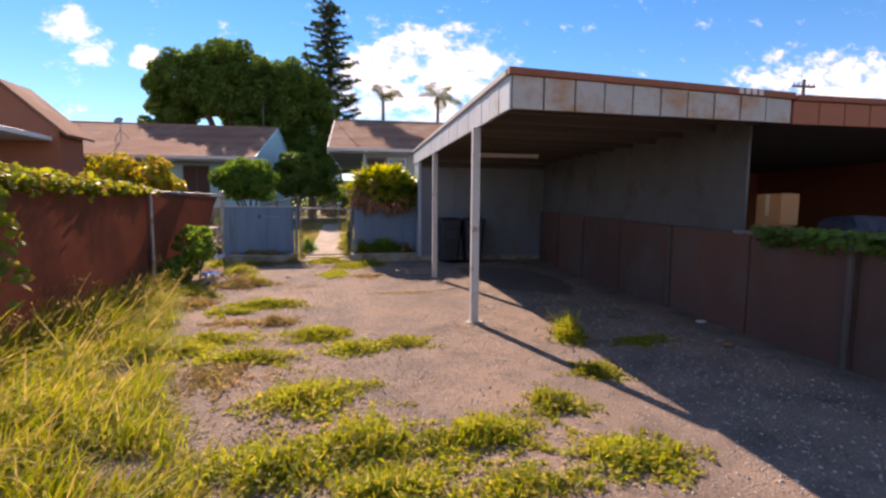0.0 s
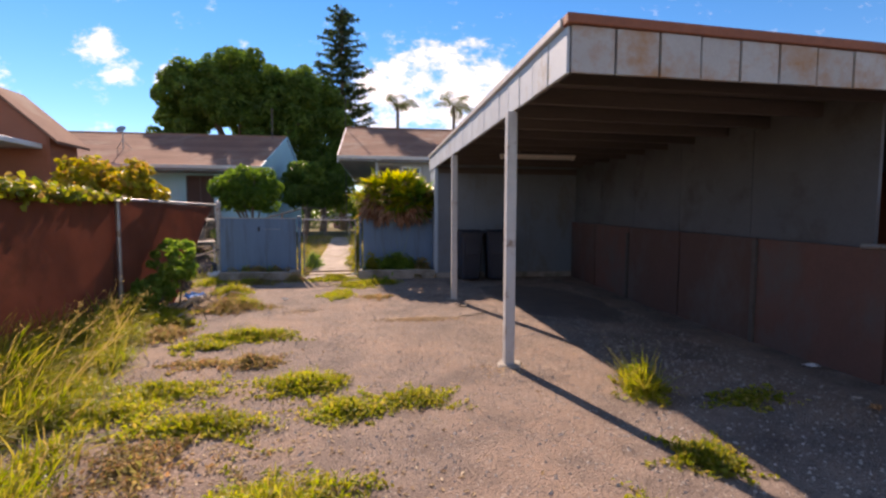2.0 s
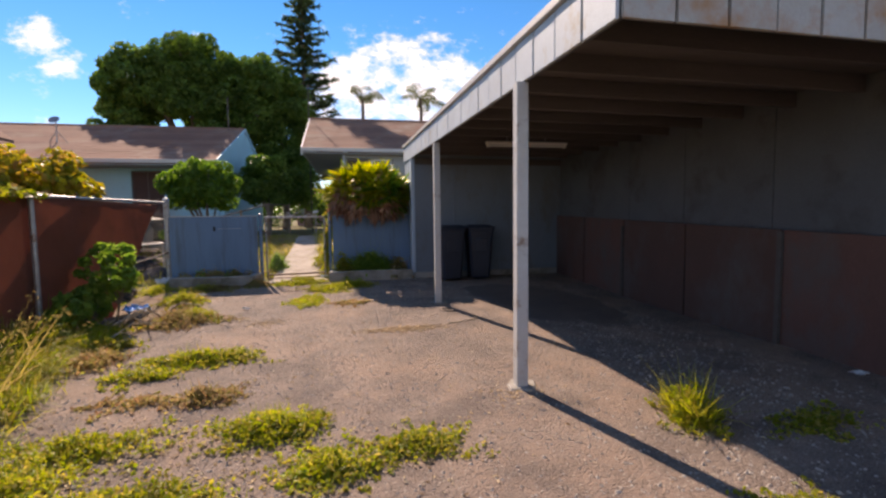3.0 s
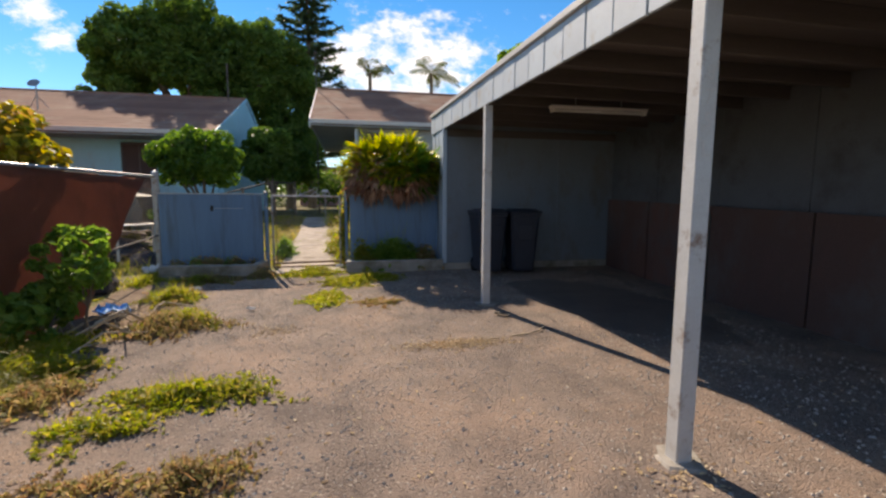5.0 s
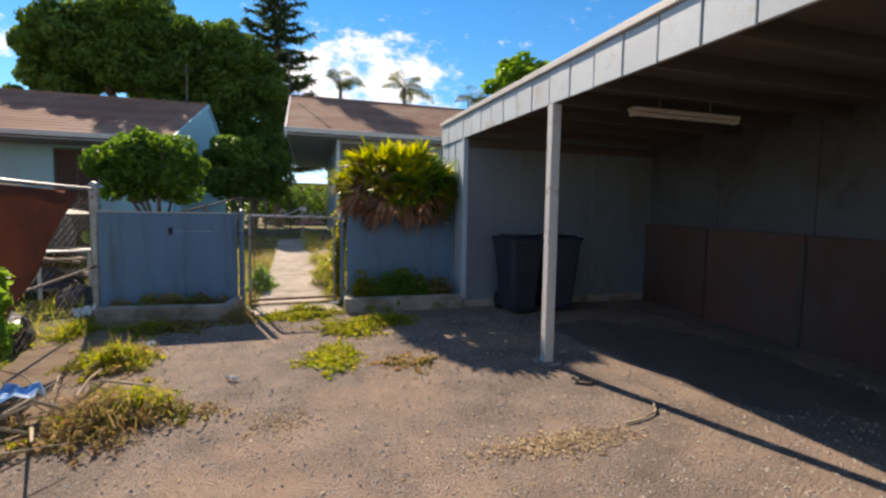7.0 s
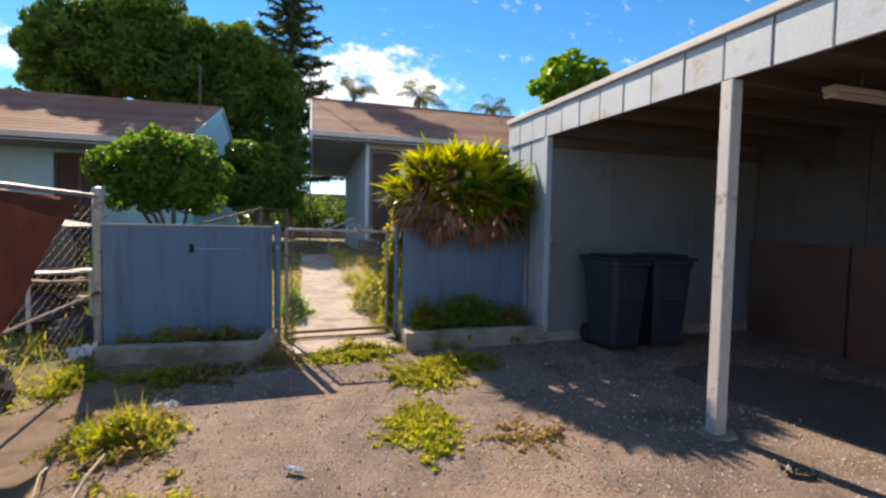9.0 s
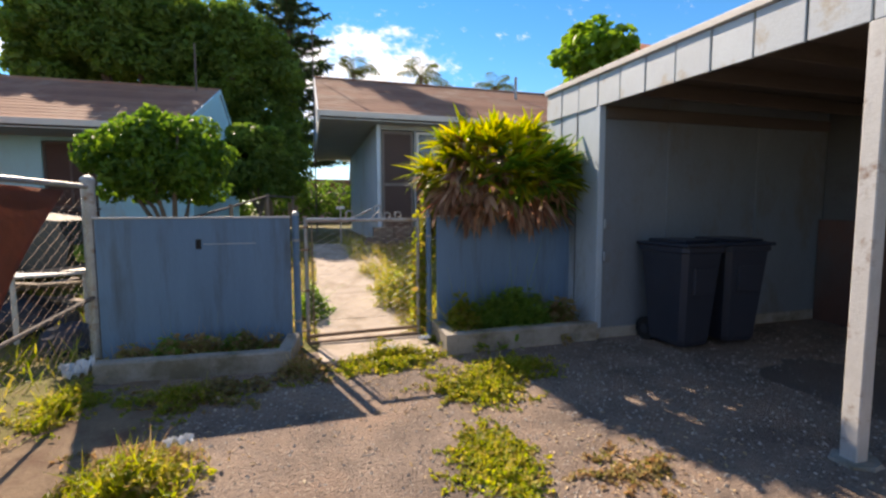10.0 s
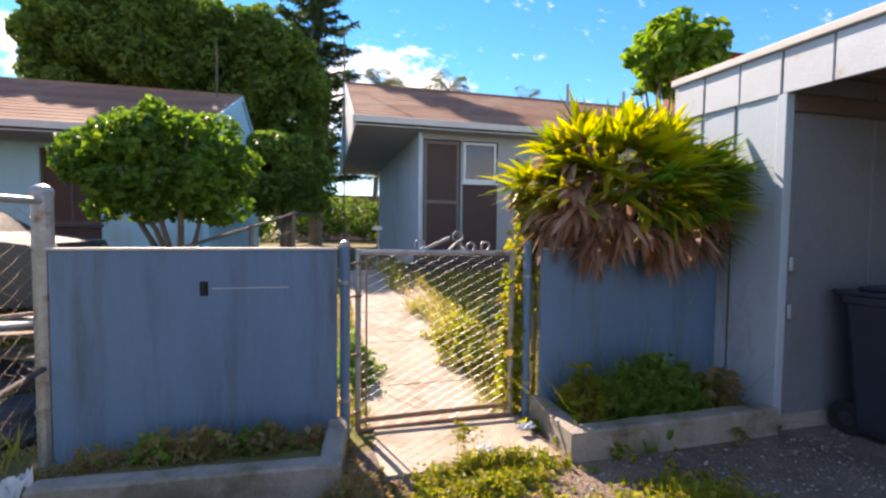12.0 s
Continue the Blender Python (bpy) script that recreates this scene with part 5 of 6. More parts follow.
GREEN, DRY = "low green creeping weeds on the asphalt", "dry brown weeds on the asphalt"
for x, y, rx, ry, h, n, kind in (
        (-0.75, 6.86, 0.50, 0.13, 0.16, 2300, "weed"), (0.09, 5.28, 0.30, 0.17, 0.15, 2300, "weed"), (0.47, 4.76, 0.22, 0.13, 0.12, 1300, "weed"),
        (0.96, 4.88, 0.24, 0.12, 0.11, 1000, "weed"), (-0.38, 4.60, 0.50, 0.13, 0.11, 1700, "weed"), (0.20, 3.66, 0.34, 0.26, 0.15, 2900, "weed"),
        (0.55, 2.95, 0.40, 0.20, 0.16, 2600, "weed"), (1.30, 2.94, 0.36, 0.12, 0.16, 2200, "weed"), (1.90, 3.32, 0.15, 0.16, 0.15, 900, "weed"),
        (2.06, 2.60, 0.34, 0.14, 0.13, 1900, "weed"), (2.48, 3.86, 0.15, 0.14, 0.13, 1100, "weed"), (3.43, 4.62, 0.26, 0.10, 0.08, 600, "weed"),
        (0.10, 2.75, 0.40, 0.20, 0.17, 1600, "weed"), (0.78, 2.45, 0.40, 0.16, 0.15, 1700, "weed"), (1.35, 2.40, 0.30, 0.14, 0.13, 900, "weed"),
        (-0.95, 5.25, 0.46, 0.14, 0.12, 1500, "weed"), (-0.48, 5.90, 0.18, 0.12, 0.15, 800, "dry_weed"), (-0.93, 5.92, 0.20, 0.08, 0.09, 450, "dry_weed"),
        (-1.05, 4.85, 0.34, 0.20, 0.12, 1100, "weed"), (-1.15, 6.50, 0.34, 0.14, 0.10, 700, "weed"), (-0.60, 4.10, 0.4, 0.35, 0.10, 900, "dry_weed"),
        (-1.55, 8.60, 0.44, 0.32, 0.26, 1900, "dry_weed"), (-1.48, 8.72, 0.34, 0.28, 0.22, 1200, "weed"), (-1.88, 9.75, 0.26, 0.24, 0.24, 1300, "weed"), (-1.85, 9.85, 0.28, 0.26, 0.22, 700, "dry_weed"),
        (-1.75, 10.85, 0.45, 0.18, 0.14, 1300, "dry_weed"), (-1.9, 10.8, 0.35, 0.15, 0.16, 900, "weed"), (-2.25, 8.0, 0.26, 0.40, 0.22, 2200, "weed"), (-1.85, 7.4, 0.22, 0.3, 0.20, 1300, "weed"), (-1.75, 7.0, 0.24, 0.3, 0.18, 900, "dry_weed"),
        (-0.06, 9.50, 0.15, 0.40, 0.10, 2200, "weed"), (0.20, 10.42, 0.30, 0.24, 0.12, 2400, "weed"), (-0.35, 11.10, 0.42, 0.11, 0.11, 1700, "weed"),
        (0.58, 10.72, 0.42, 0.18, 0.13, 1700, "weed"), (-1.12, 11.12, 0.14, 0.22, 0.18, 900, "dry_weed"), (0.48, 9.25, 0.14, 0.08, 0.06, 240, "dry_weed"),
        (0.71, 9.22, 0.13, 0.07, 0.06, 200, "dry_weed"), (-2.65, 10.9, 0.22, 0.5, 0.16, 1000, "weed")):
    weed_patch(x, y, rx, ry, h * 0.55, int(n * 1.15), L[kind], GREEN if kind == "weed" else DRY, size=0.031 if y < 6 else 0.036, blades=0.55)
# the tuft at the crack, and weeds inside the planters
weed_patch(2.69, 4.85, 0.10, 0.16, 0.22, 500, L["weed"], "bright green grass tuft in a pavement crack", 0.04, blades=1.6)
weed_patch(-1.95, 11.62, 0.55, 0.08, 0.22, 1200, L["dry_weed"], "dark weeds growing inside the kerb", 0.06)
weed_patch(-1.75, 11.62, 0.50, 0.08, 0.20, 700, L["shrub"], "dark weeds growing inside the kerb", 0.06)
for k, x in enumerate((-2.5, -2.2, -1.9, -1.6, -1.35)):
    weed_patch(x, 11.62, 0.18, 0.10, 0.25 if k % 2 else 0.19, 420, L["shrub" if k % 4 == 1 else "dry_weed"], "dry weeds growing inside the kerb", 0.05)
weed_patch(0.98, 11.55, 0.58, 0.14, 0.44, 3600, L["shrub"], "leafy weeds filling the planter", 0.085)
weed_patch(0.42, 11.52, 0.18, 0.16, 0.44, 1200, L["vine"], "leafy weeds filling the planter", 0.08)
weed_patch(1.50, 11.50, 0.20, 0.14, 0.36, 900, L["dry_weed"], "dry weeds filling the planter", 0.08)


def lawn():
    """Grass of the yards beyond the gate line, overgrowing the path on one side."""
    n = 26000
    x, y = rng.uniform(-3.6, 1.75, n), 12.0 + 5.0 * rng.random(n) ** 1.1
    right = np.interp(y, [12, 13, 14, 15, 16.6], [0.02, -0.05, -0.18, -0.25, -0.33])
    on_path = (x > -0.93) & (x < right + 0.08 * np.sin(y * 6))
    keep = ~on_path
    x, y, right = x[keep], y[keep], right[keep]
    n = len(x)
    patch = np.array([noise.noise(Vector((a * 1.3, b * 1.3, 5))) for a, b in zip(x, y)])
    h = np.where(x > -0.5, 0.26, 0.13) * (1 + patch) * rng.uniform(0.5, 1.3, n)
    base = np.stack((x, y, np.array([ground_z(0, v) for v in y])), 1)
    dry = rng.random(n) < 0.3 + 0.35 * (patch < -0.05)
    way = rng.normal(0, 0.4, (n, 3)) + np.array([0, 0, 1.0])
    way[:, 0] -= np.where((x > right) & (x < right + 0.35), 0.5, 0)
    for sel, mat, label in ((~dry, L["grass"], "unmown green grass beside the garden path"), (dry, L["straw"], "dry yellow grass beside the garden path")):
        k = int(sel.sum())
        v, f = blade_arrays(base[sel], way[sel], h[sel], rng.uniform(0.007, 0.014, k), rng.uniform(0.1, 0.8, k), 4)
        stuff(mesh_object("lawn_grass", v, f, mat), label, "grass")
    # beyond the screened fence, coarse
    n = 5000
    x, y = rng.uniform(-7.0, -2.95, n), rng.uniform(9.5, 17, n)
    base = np.stack((x, y, np.array([ground_z(0, v) for v in y])), 1)
    v, f = blade_arrays(base, rng.normal(0, 0.4, (n, 3)) + np.array([0, 0, 1.0]), rng.uniform(0.12, 0.4, n), rng.uniform(0.01, 0.02, n), rng.uniform(0.1, 0.7, n), 3)
    stuff(mesh_object("lawn_grass", v, f, L["grass"]), "unmown grass behind the screened fence", "grass")


lawn()
weed_patch(-1.02, 12.9, 0.10, 0.5, 0.30, 1300, L["shrub"], "leafy weeds beside the path", 0.06)
weed_patch(-0.30, 11.27, 0.46, 0.06, 0.10, 1500, L["weed"], "low weeds over the broken end of the path", 0.034)
weed_patch(-0.36, 11.75, 0.05, 0.22, 0.05, 220, L["weed"], "low weeds in a crack of the path", 0.028)
weed_patch(0.05, 13.0, 0.18, 0.7, 0.36, 2200, L["weed"], "leafy weeds overhanging the path", 0.06)


def limbs(parent, base, tips, r0, mat, name="trunk", fork=0.4):
    """A tapered trunk that forks into limbs reaching the given tips."""
    base = Vector(base)
    top = base + Vector((0.05, 0.02, (sum(t[2] for t in tips) / len(tips) - base.z) * fork))
    bm = bmesh.new()
    pipe(bm, [base, base.lerp(top, 0.35) + Vector((0.03 * r0 * 10, 0, 0)), base.lerp(top, 0.7), top], r0, r0 * 0.7, 9)
    part(name, bm, mat, parent)
    for t in tips:
        t = Vector(t)
        bm = bmesh.new()
        mid = top.lerp(t, 0.5) + Vector((random.uniform(-0.15, 0.15), random.uniform(-0.15, 0.15), 0.12)) * (t - top).length * 0.5
        pipe(bm, [top - Vector((0, 0, r0)), mid, t], r0 * 0.55, r0 * 0.12, 7)
        part("limb", bm, mat, parent)


def leafy_tree(name, label, base, heaps, leaf_count, leaf_size, mat, r0, category="tree", tips=6, aspect=0.55, shell=0.6):
    t = thing(name, label, category, at=(0, 0, 0))
    pick = random.sample(heaps, min(tips, len(heaps)))
    limbs(t, base, [(h[0], h[1], h[2]) for h in pick], r0, M["bark"])
    crown("crown", heaps, leaf_count, leaf_size, mat, t, aspect, shell)
    return t


# bushes near the fence and gate
heaps = clumps((-3.5, 9.25, 1.72), (0.72, 0.5, 0.42), 34, 0.20)
leafy_tree("flowering_bush", "yellow-green leafy bush rising behind the screened fence", (-3.5, 9.25, 0), heaps, 3000, 0.115, L["yellow"], 0.05, "bush")
heaps = clumps((-2.82, 14.0, 2.02), (0.72, 0.68, 0.64), 58, 0.20) + [(-2.8, 14.0, 2.0, 0.5, 0.5, 0.45)]
leafy_tree("round_tree", "small round-crowned dense green tree in the yard", (-2.75, 14.0, 0.25), heaps, 12000, 0.085, L["round"], 0.07)
heaps = clumps((-2.25, 19.2, 2.5), (0.74, 0.6, 0.98), 40, 0.30)
leafy_tree("bush", "dark green bush between the two houses", (-2.2, 19.2, 0.7), heaps, 7000, 0.13, L["dark"], 0.06, "bush")
heaps = clumps((4.70, 15.8, 4.56), (0.68, 0.7, 0.72), 30, 0.22)
leafy_tree("broadleaf_tree", "broad-leaved bright green tree behind the carport", (4.6, 15.8, 0.3), heaps, 1300, 0.21, L["broad"], 0.09, aspect=0.62)
heaps = clumps((-2.22, 8.48, 0.70), (0.27, 0.34, 0.34), 22, 0.075)
leafy_tree("castor_weed", "fresh green leafy shrub against the brown fence", (-2.2, 8.45, 0), heaps, 620, 0.115, L["shrub"], 0.016, "shrub", tips=12, aspect=0.4)
heaps = clumps((-2.36, 8.1, 0.30), (0.16, 0.45, 0.26), 14, 0.12)
leafy_tree("castor_weed", "dark leafy weeds at the foot of the fence", (-2.36, 8.1, 0), heaps, 900, 0.10, L["shrub"], 0.015, "shrub", tips=5)
heaps = clumps((-2.9, 12.7, 1.0), (0.25, 0.3, 0.3), 8, 0.16)
leafy_tree("bush", "small bright green bush behind the fence post", (-2.9, 12.7, 0.1), heaps, 700, 0.11, L["shrub"], 0.02, "bush", tips=4)


def big_trees():
    # broad dark dome behind the houses
    heaps = []
    for c, a, n, r in (((-8.8, 26.3, 7.1), (1.45, 2.0, 1.85), 50, 0.5), ((-6.4, 26.3, 7.5), (2.05, 2.2, 2.2), 70, 0.55), ((-9.4, 26.3, 5.2), (1.2, 1.6, 1.7), 28, 0.45), ((-4.9, 26.3, 6.2), (1.3, 1.8, 2.3), 34, 0.5), ((-3.5, 26.0, 6.7), (1.05, 1.6, 2.2), 44, 0.45)):
        heaps += clumps(c, a, n, r)
        heaps.append((*c, a[0] * 0.68, a[1] * 0.68, a[2] * 0.68))
    leafy_tree("shade_tree", "huge dark green domed shade tree behind the houses", (-6.6, 27.0, 0.7), heaps, 76000, 0.19, L["dark"], 0.45, tips=10)
    heaps = []
    for c, a, n, r in (((-2.6, 26.5, 5.6), (1.25, 1.3, 2.9), 46, 0.50), ((-1.95, 26.2, 3.2), (1.0, 1.1, 2.0), 30, 0.46), ((-3.2, 26.6, 3.0), (1.2, 1.1, 1.8), 26, 0.5)):
        heaps += clumps(c, a, n, r)
        heaps.append((*c, a[0] * 0.6, a[1] * 0.6, a[2] * 0.6))
    leafy_tree("shade_tree", "dark green tree crowding between the two houses", (-2.6, 26.5, 0.7), heaps, 30000, 0.165, L["dark"], 0.2, tips=8)
    # tiered conifer
    p = thing("norfolk_pine", "tall dark conifer with tiered whorled branches", "tree", at=(-1.69, 28.4, 0.7))
    H = 12.6
    part("trunk", rod(bmesh.new(), (0, 0, 0), (0, 0, H), 0.24, 0.02, 9), M["bark"], p)
    branch = bmesh.new()
    leaves = []
    z = 2.6
    while z < H - 0.15:
        reach = 2.75 * max(0.0, 1 - (z - 1.0) / (H - 0.6)) ** 0.62 + 0.12
        for k in range(7):
            a = 2 * math.pi * (k + rng.random() * 0.5) / 7 + z
            r = reach * rng.uniform(0.62, 1.12)
            d = np.array([math.cos(a), math.sin(a), 0.0])
            tip = d * r + np.array([0, 0, z + rng.uniform(0.05, 0.32) * r])
            rod(branch, (0, 0, z), tip, 0.03, 0.008, 5, caps=False)
            m = int(34 + 66 * r)
            t = rng.random(m) ** 0.7
            base = np.array([0, 0, z]) * (1 - t[:, None]) + tip * t[:, None]
            side = np.array([-d[1], d[0], 0])
            way = side * rng.choice([-1, 1], m)[:, None] * 0.7 + d * 0.7 + np.array([0, 0, 0.15]) + rng.normal(0, 0.3, (m, 3))
            leaves.append(blade_arrays(base, way, rng.uniform(0.16, 0.42, m) * (0.5 + 0.5 * reach / 1.9), np.full(m, 0.10), np.full(m, 0.25), 2))
        z += 0.42 + 0.2 * (1 - z / H) + rng.uniform(-0.08, 0.08)
    tagged(part("branch", branch, M["bark"], p), kind="stuff")
    v, f = joined(leaves)
    mesh_object("foliage", v, f, L["pine"], p)


big_trees()
heaps = [(x, 33 + rng.normal(0, 0.6), 1.5 + rng.uniform(-0.2, 0.7), 1.1, 0.9, 1.0) for x in np.arange(-7, 3.2, 0.8)]
leafy_tree("hedge", "dark far hedge behind the yards", (-2, 33, 0.7), heaps, 6000, 0.22, L["dark"], 0.1, "hedge")


def coconut(x, y, ground, h, size, label="far coconut palm with drooping fronds"):
    p = thing("coconut_palm", label, "palm", "far palms", at=(x, y, ground))
    pts = [(0.35 * math.sin(t * 2.2) * t, 0, h * t) for t in np.linspace(0, 1, 7)]
    part("trunk", pipe(bmesh.new(), pts, 0.17, 0.10, 8), M["bark"], p)
    top = np.array(pts[-1])
    for k in range(12):
        a, el = 2 * math.pi * k / 12 * 2.4, rng.uniform(0.05, 1.25)
        d = np.array([math.cos(a) * math.cos(el), math.sin(a) * math.cos(el), math.sin(el)])
        m = 34
        t = np.linspace(0.08, 1, m)
        mid = top + d * size * t[:, None]
        mid[:, 2] -= size * 0.48 * t ** 2.4
        side = unit(np.cross(d, [0, 0, 1.0]))
        rows = []
        for s in (-1, 1):
            way = side * s + d * 0.55 + np.array([0, 0, -0.45]) + rng.normal(0, 0.08, (m, 3))
            rows.append(blade_arrays(mid, way, size * 0.30 * np.sin(math.pi * (0.12 + 0.82 * t)) + 0.05, np.full(m, size * 0.028), np.full(m, 0.35), 2))
        v, f = joined(rows)
        mesh_object("frond", v, f, L["palm"], p)


coconut(1.3, 34, 0.7, 8.4, 1.75)
coconut(5.35, 34.7, 0.7, 8.8, 1.95)
coconut(10.7, 36, 0.7, 8.9, 1.7)


def fan_palm():
    """Dense clump of fan leaves spilling over the panel: green above, dead brown skirts below."""
    p = thing("fan_palm_clump", "dense fan palm clump, green above dead brown leaves", "plant", at=(0, 0, 0))
    for k in range(11):
        x, y = 0.35 + 0.11 * k + rng.normal(0, 0.03), 12.08 + abs(rng.normal(0, 0.10))
        tip = (x + (x - 0.9) * 0.25, y + rng.normal(0, 0.08), 1.75 + rng.uniform(0, 0.35))
        part("cane", pipe(bmesh.new(), [(x, y, 0.0), (x + 0.01, y, 1.0), tip], 0.02, 0.014, 6), M["bark"], p)

    def fans(count, lo, hi, green, x_from=0.0):
        rows = []
        for i in range(count):
            for _ in range(80):
                w = unit(rng.normal(0, 1, 3))
                k = rng.uniform(0.62, 0.98)
                lump = 1.0 + 0.16 * noise.noise(Vector((w[0] * 2.3, w[1] * 2.3, w[2] * 2.3 + 4.0)))
                c = np.array([0.98, 11.9, 1.76]) + w * np.array([0.84, 0.54, 0.56]) * k * lump
                if lo <= c[2] <= hi and x_from < c[0] < 1.74:
                    break
            out = unit(w * np.array([1.0, 1.1, 0.9]) + (np.array([-0.1, -0.2, 0.5]) if green else np.array([-0.1, -0.25, -0.65])))
            nb = int(rng.integers(7, 12))
            side = unit(np.cross(out, np.array([0, 0, 1.0]) + rng.normal(0, 0.5, 3)))
            spread = np.linspace(-1.15, 1.15, nb) * (1.0 if green else 0.55)
            way = out * np.cos(spread)[:, None] + side * np.sin(spread)[:, None] + rng.normal(0, 0.035 if green else 0.3, (nb, 3))
            ln = rng.uniform(0.26, 0.42) * (1.0 if green else 0.66) * (1 - 0.2 * np.abs(spread))
            rows.append(blade_arrays(np.repeat(c[None], nb, 0), way, ln, np.full(nb, 0.05 if green else 0.06), np.full(nb, 0.32 if green else 0.3) * rng.uniform(0.5, 1.4, nb), 5))
        return joined(rows)

    v, f = fans(215, 1.64, 2.36, True)
    mesh_object("foliage", v, f, L["fan"], p)
    v, f = fans(80, 1.46, 1.95, True, 0.75)
    mesh_object("foliage", v, f, L["round"], p)
    v, f = fans(45, 1.42, 2.2, True, 1.35)
    mesh_object("foliage", v, f, L["round"], p)
    v, f = fans(22, 1.85, 2.3, False)
    mesh_object("dead_foliage", v, f, L["dead"], p)
    v, f = fans(150, 1.38, 1.80, False)
    ob = mesh_object("dead_foliage", v, f, L["dead"], p)
    ob["label"] = "dead brown hanging fan leaves"


fan_palm()


def vines():
    # over the screened fence
    n = 4200
    y = -1.0 + 8.8 * rng.random(n)
    thick = np.interp(y, [-1, 3.5, 5.0, 7.0, 7.8], [0.18, 0.16, 0.11, 0.07, 0.02])
    base = np.stack((np.array([fence_x(v) for v in y]) + 0.03 + rng.normal(0, 0.07, n), y, 1.575 + rng.normal(0.01, 1, n) * thick * 0.55), 1)
    nrm = rng.normal(0, 0.6, (n, 3)) + np.array([0.4, -0.2, 0.8])
    v, f = leaf_arrays(base, nrm, rng.uniform(0.05, 0.10, n), 0.8)
    stuff(mesh_object("fence_vine", v, f, L["vine"]), "yellow-green creeper along the fence top", "vine")
    n = 170
    y = 4.30 + 0.55 * rng.random(n)
    drop = rng.random(n)
    base = np.stack((np.array([fence_x(v) for v in y]) + 0.10 + 0.40 * drop * rng.random(n), y - 0.3 * drop, 1.64 - 0.95 * drop + rng.normal(0, 0.06, n)), 1)
    v, f = leaf_arrays(base, rng.normal(0, 0.5, (n, 3)) + np.array([0.7, -0.6, 0.6]), rng.uniform(0.07, 0.13, n), 0.8)
    stuff(mesh_object("fence_vine", v, f, L["vine"]), "bright leafy creeper hanging over the brown fence", "vine")
    # over the low wall
    n = 800
    y = 3.1 + 1.45 * rng.random(n) ** 0.8
    base = np.stack((np.array([wall_x(v) for v in y]) - 0.04 + rng.normal(0, 0.06, n), y, 1.13 - np.abs(rng.normal(0, 0.07, n)) + 0.05), 1)
    v, f = leaf_arrays(base, rng.normal(0, 0.5, (n, 3)) + np.array([-0.6, -0.3, 0.7]), rng.uniform(0.05, 0.09, n), 0.75)
    stuff(mesh_object("wall_vine", v, f, L["dark"]), "dark creeper over the low brown wall", "vine")
    # up the gate post
    n = 1500
    z = 0.05 + 1.75 * rng.random(n)
    base = np.stack((0.17 + rng.normal(0, 0.05, n) - 0.06 * np.sin(z * 3), 12.02 + rng.normal(0, 0.06, n), z), 1)
    v, f = leaf_arrays(base, rng.normal(0, 0.6, (n, 3)) + np.array([-0.5, -0.5, 0.3]), rng.uniform(0.045, 0.085, n), 0.7)
    stuff(mesh_object("post_vine", v, f, L["vine"]), "yellowing creeper climbing the gate post", "vine")


vines()

# ---- things in the carport ----


def wheeled_bin(x, y, rz):
    b = thing("wheeled_bin", "dark blue wheeled refuse bin with closed lid", "bin", "refuse bins", at=(x, y, ground_z(x, y)), rz=rz)
    bm = bmesh.new()
    rows = []
    for z, w, d in ((0.05, 0.21, 0.24), (0.10, 0.225, 0.26), (0.55, 0.262, 0.30), (0.93, 0.295, 0.335), (0.94, 0.315, 0.355), (0.985, 0.315, 0.355)):
        ring = []
        for sx, sy in ((-1, -1), (1, -1), (1, 1), (-1, 1)):
            c = 0.05
            for ox, oy in (((c, 0), (0, c)) if sx * sy < 0 else ((0, c), (c, 0))):
                ring.append(bm.verts.new((sx * (w - ox) * 0.8, sy * (d - oy) * 0.85, z)))
        rows.append(ring)
    for A, B in zip(rows, rows[1:]):
        for k in range(8):
            bm.faces.new((A[k], A[(k + 1) % 8], B[(k + 1) % 8], B[k]))
    bm.faces.new(rows[0][::-1])
    bm.faces.new(rows[-1])
    bmesh.ops.recalc_face_normals(bm, faces=bm.faces)
    part("body", bm, M["bin"], b)
    lid = bmesh.new()
    box(lid, (-0.262, -0.32, 0.988), (0.262, 0.31, 1.02), 0.012)
    box(lid, (-0.20, -0.24, 1.021), (0.20, 0.22, 1.05), 0.014)
    part("lid", lid, M["bin"], b)
    part("handle", pipe(bmesh.new(), [(-0.2, 0.30, 0.96), (-0.2, 0.35, 1.0), (0.2, 0.35, 1.0), (0.2, 0.30, 0.96)], 0.016, seg=6), M["bin"], b)
    for s in (-1, 1):
        w = part("wheel", rod(bmesh.new(), (s * 0.125, 0.25, 0.12), (s * 0.172, 0.25, 0.12), 0.12, seg=18), M["rubber"], b)
        part("hub", rod(bmesh.new(), (s * 0.173, 0.25, 0.12), (s * 0.18, 0.25, 0.12), 0.05, seg=12), M["bin"], w)
    part("front_panel", boxed((-0.12, -0.29, 0.55), (0.12, -0.262, 0.80), 0.006), M["bin"], b)
    return b


wheeled_bin(2.45, 10.90, 3)
wheeled_bin(3.02, 10.90, -5)


def ceiling_lamp():
    z = roof_z(8.9) + 0.02
    l = thing("fluorescent_lamp", "unlit white fluorescent batten under the carport roof", "lamp", at=(0, 8.9, z))
    part("housing", boxed((2.58, -0.045, -0.035), (3.84, 0.045, 0.0), 0.006), M["lamp_white"], l)
    for y in (-0.025, 0.025):
        part("tube", rod(bmesh.new(), (2.63, y, -0.055), (3.79, y, -0.055), 0.014, seg=10), M["tube_glass"], l)
    for x in (2.9, 3.5):
        part("hanger", rod(bmesh.new(), (x, 0, 0), (x, 0, 0.12), 0.006, seg=6), M["galvanised"], l)
    for x in (2.595, 3.795):
        part("end_cap", boxed((x, -0.042, -0.075), (x + 0.03, 0.042, -0.036), 0.004), M["lamp_white"], l)


ceiling_lamp()


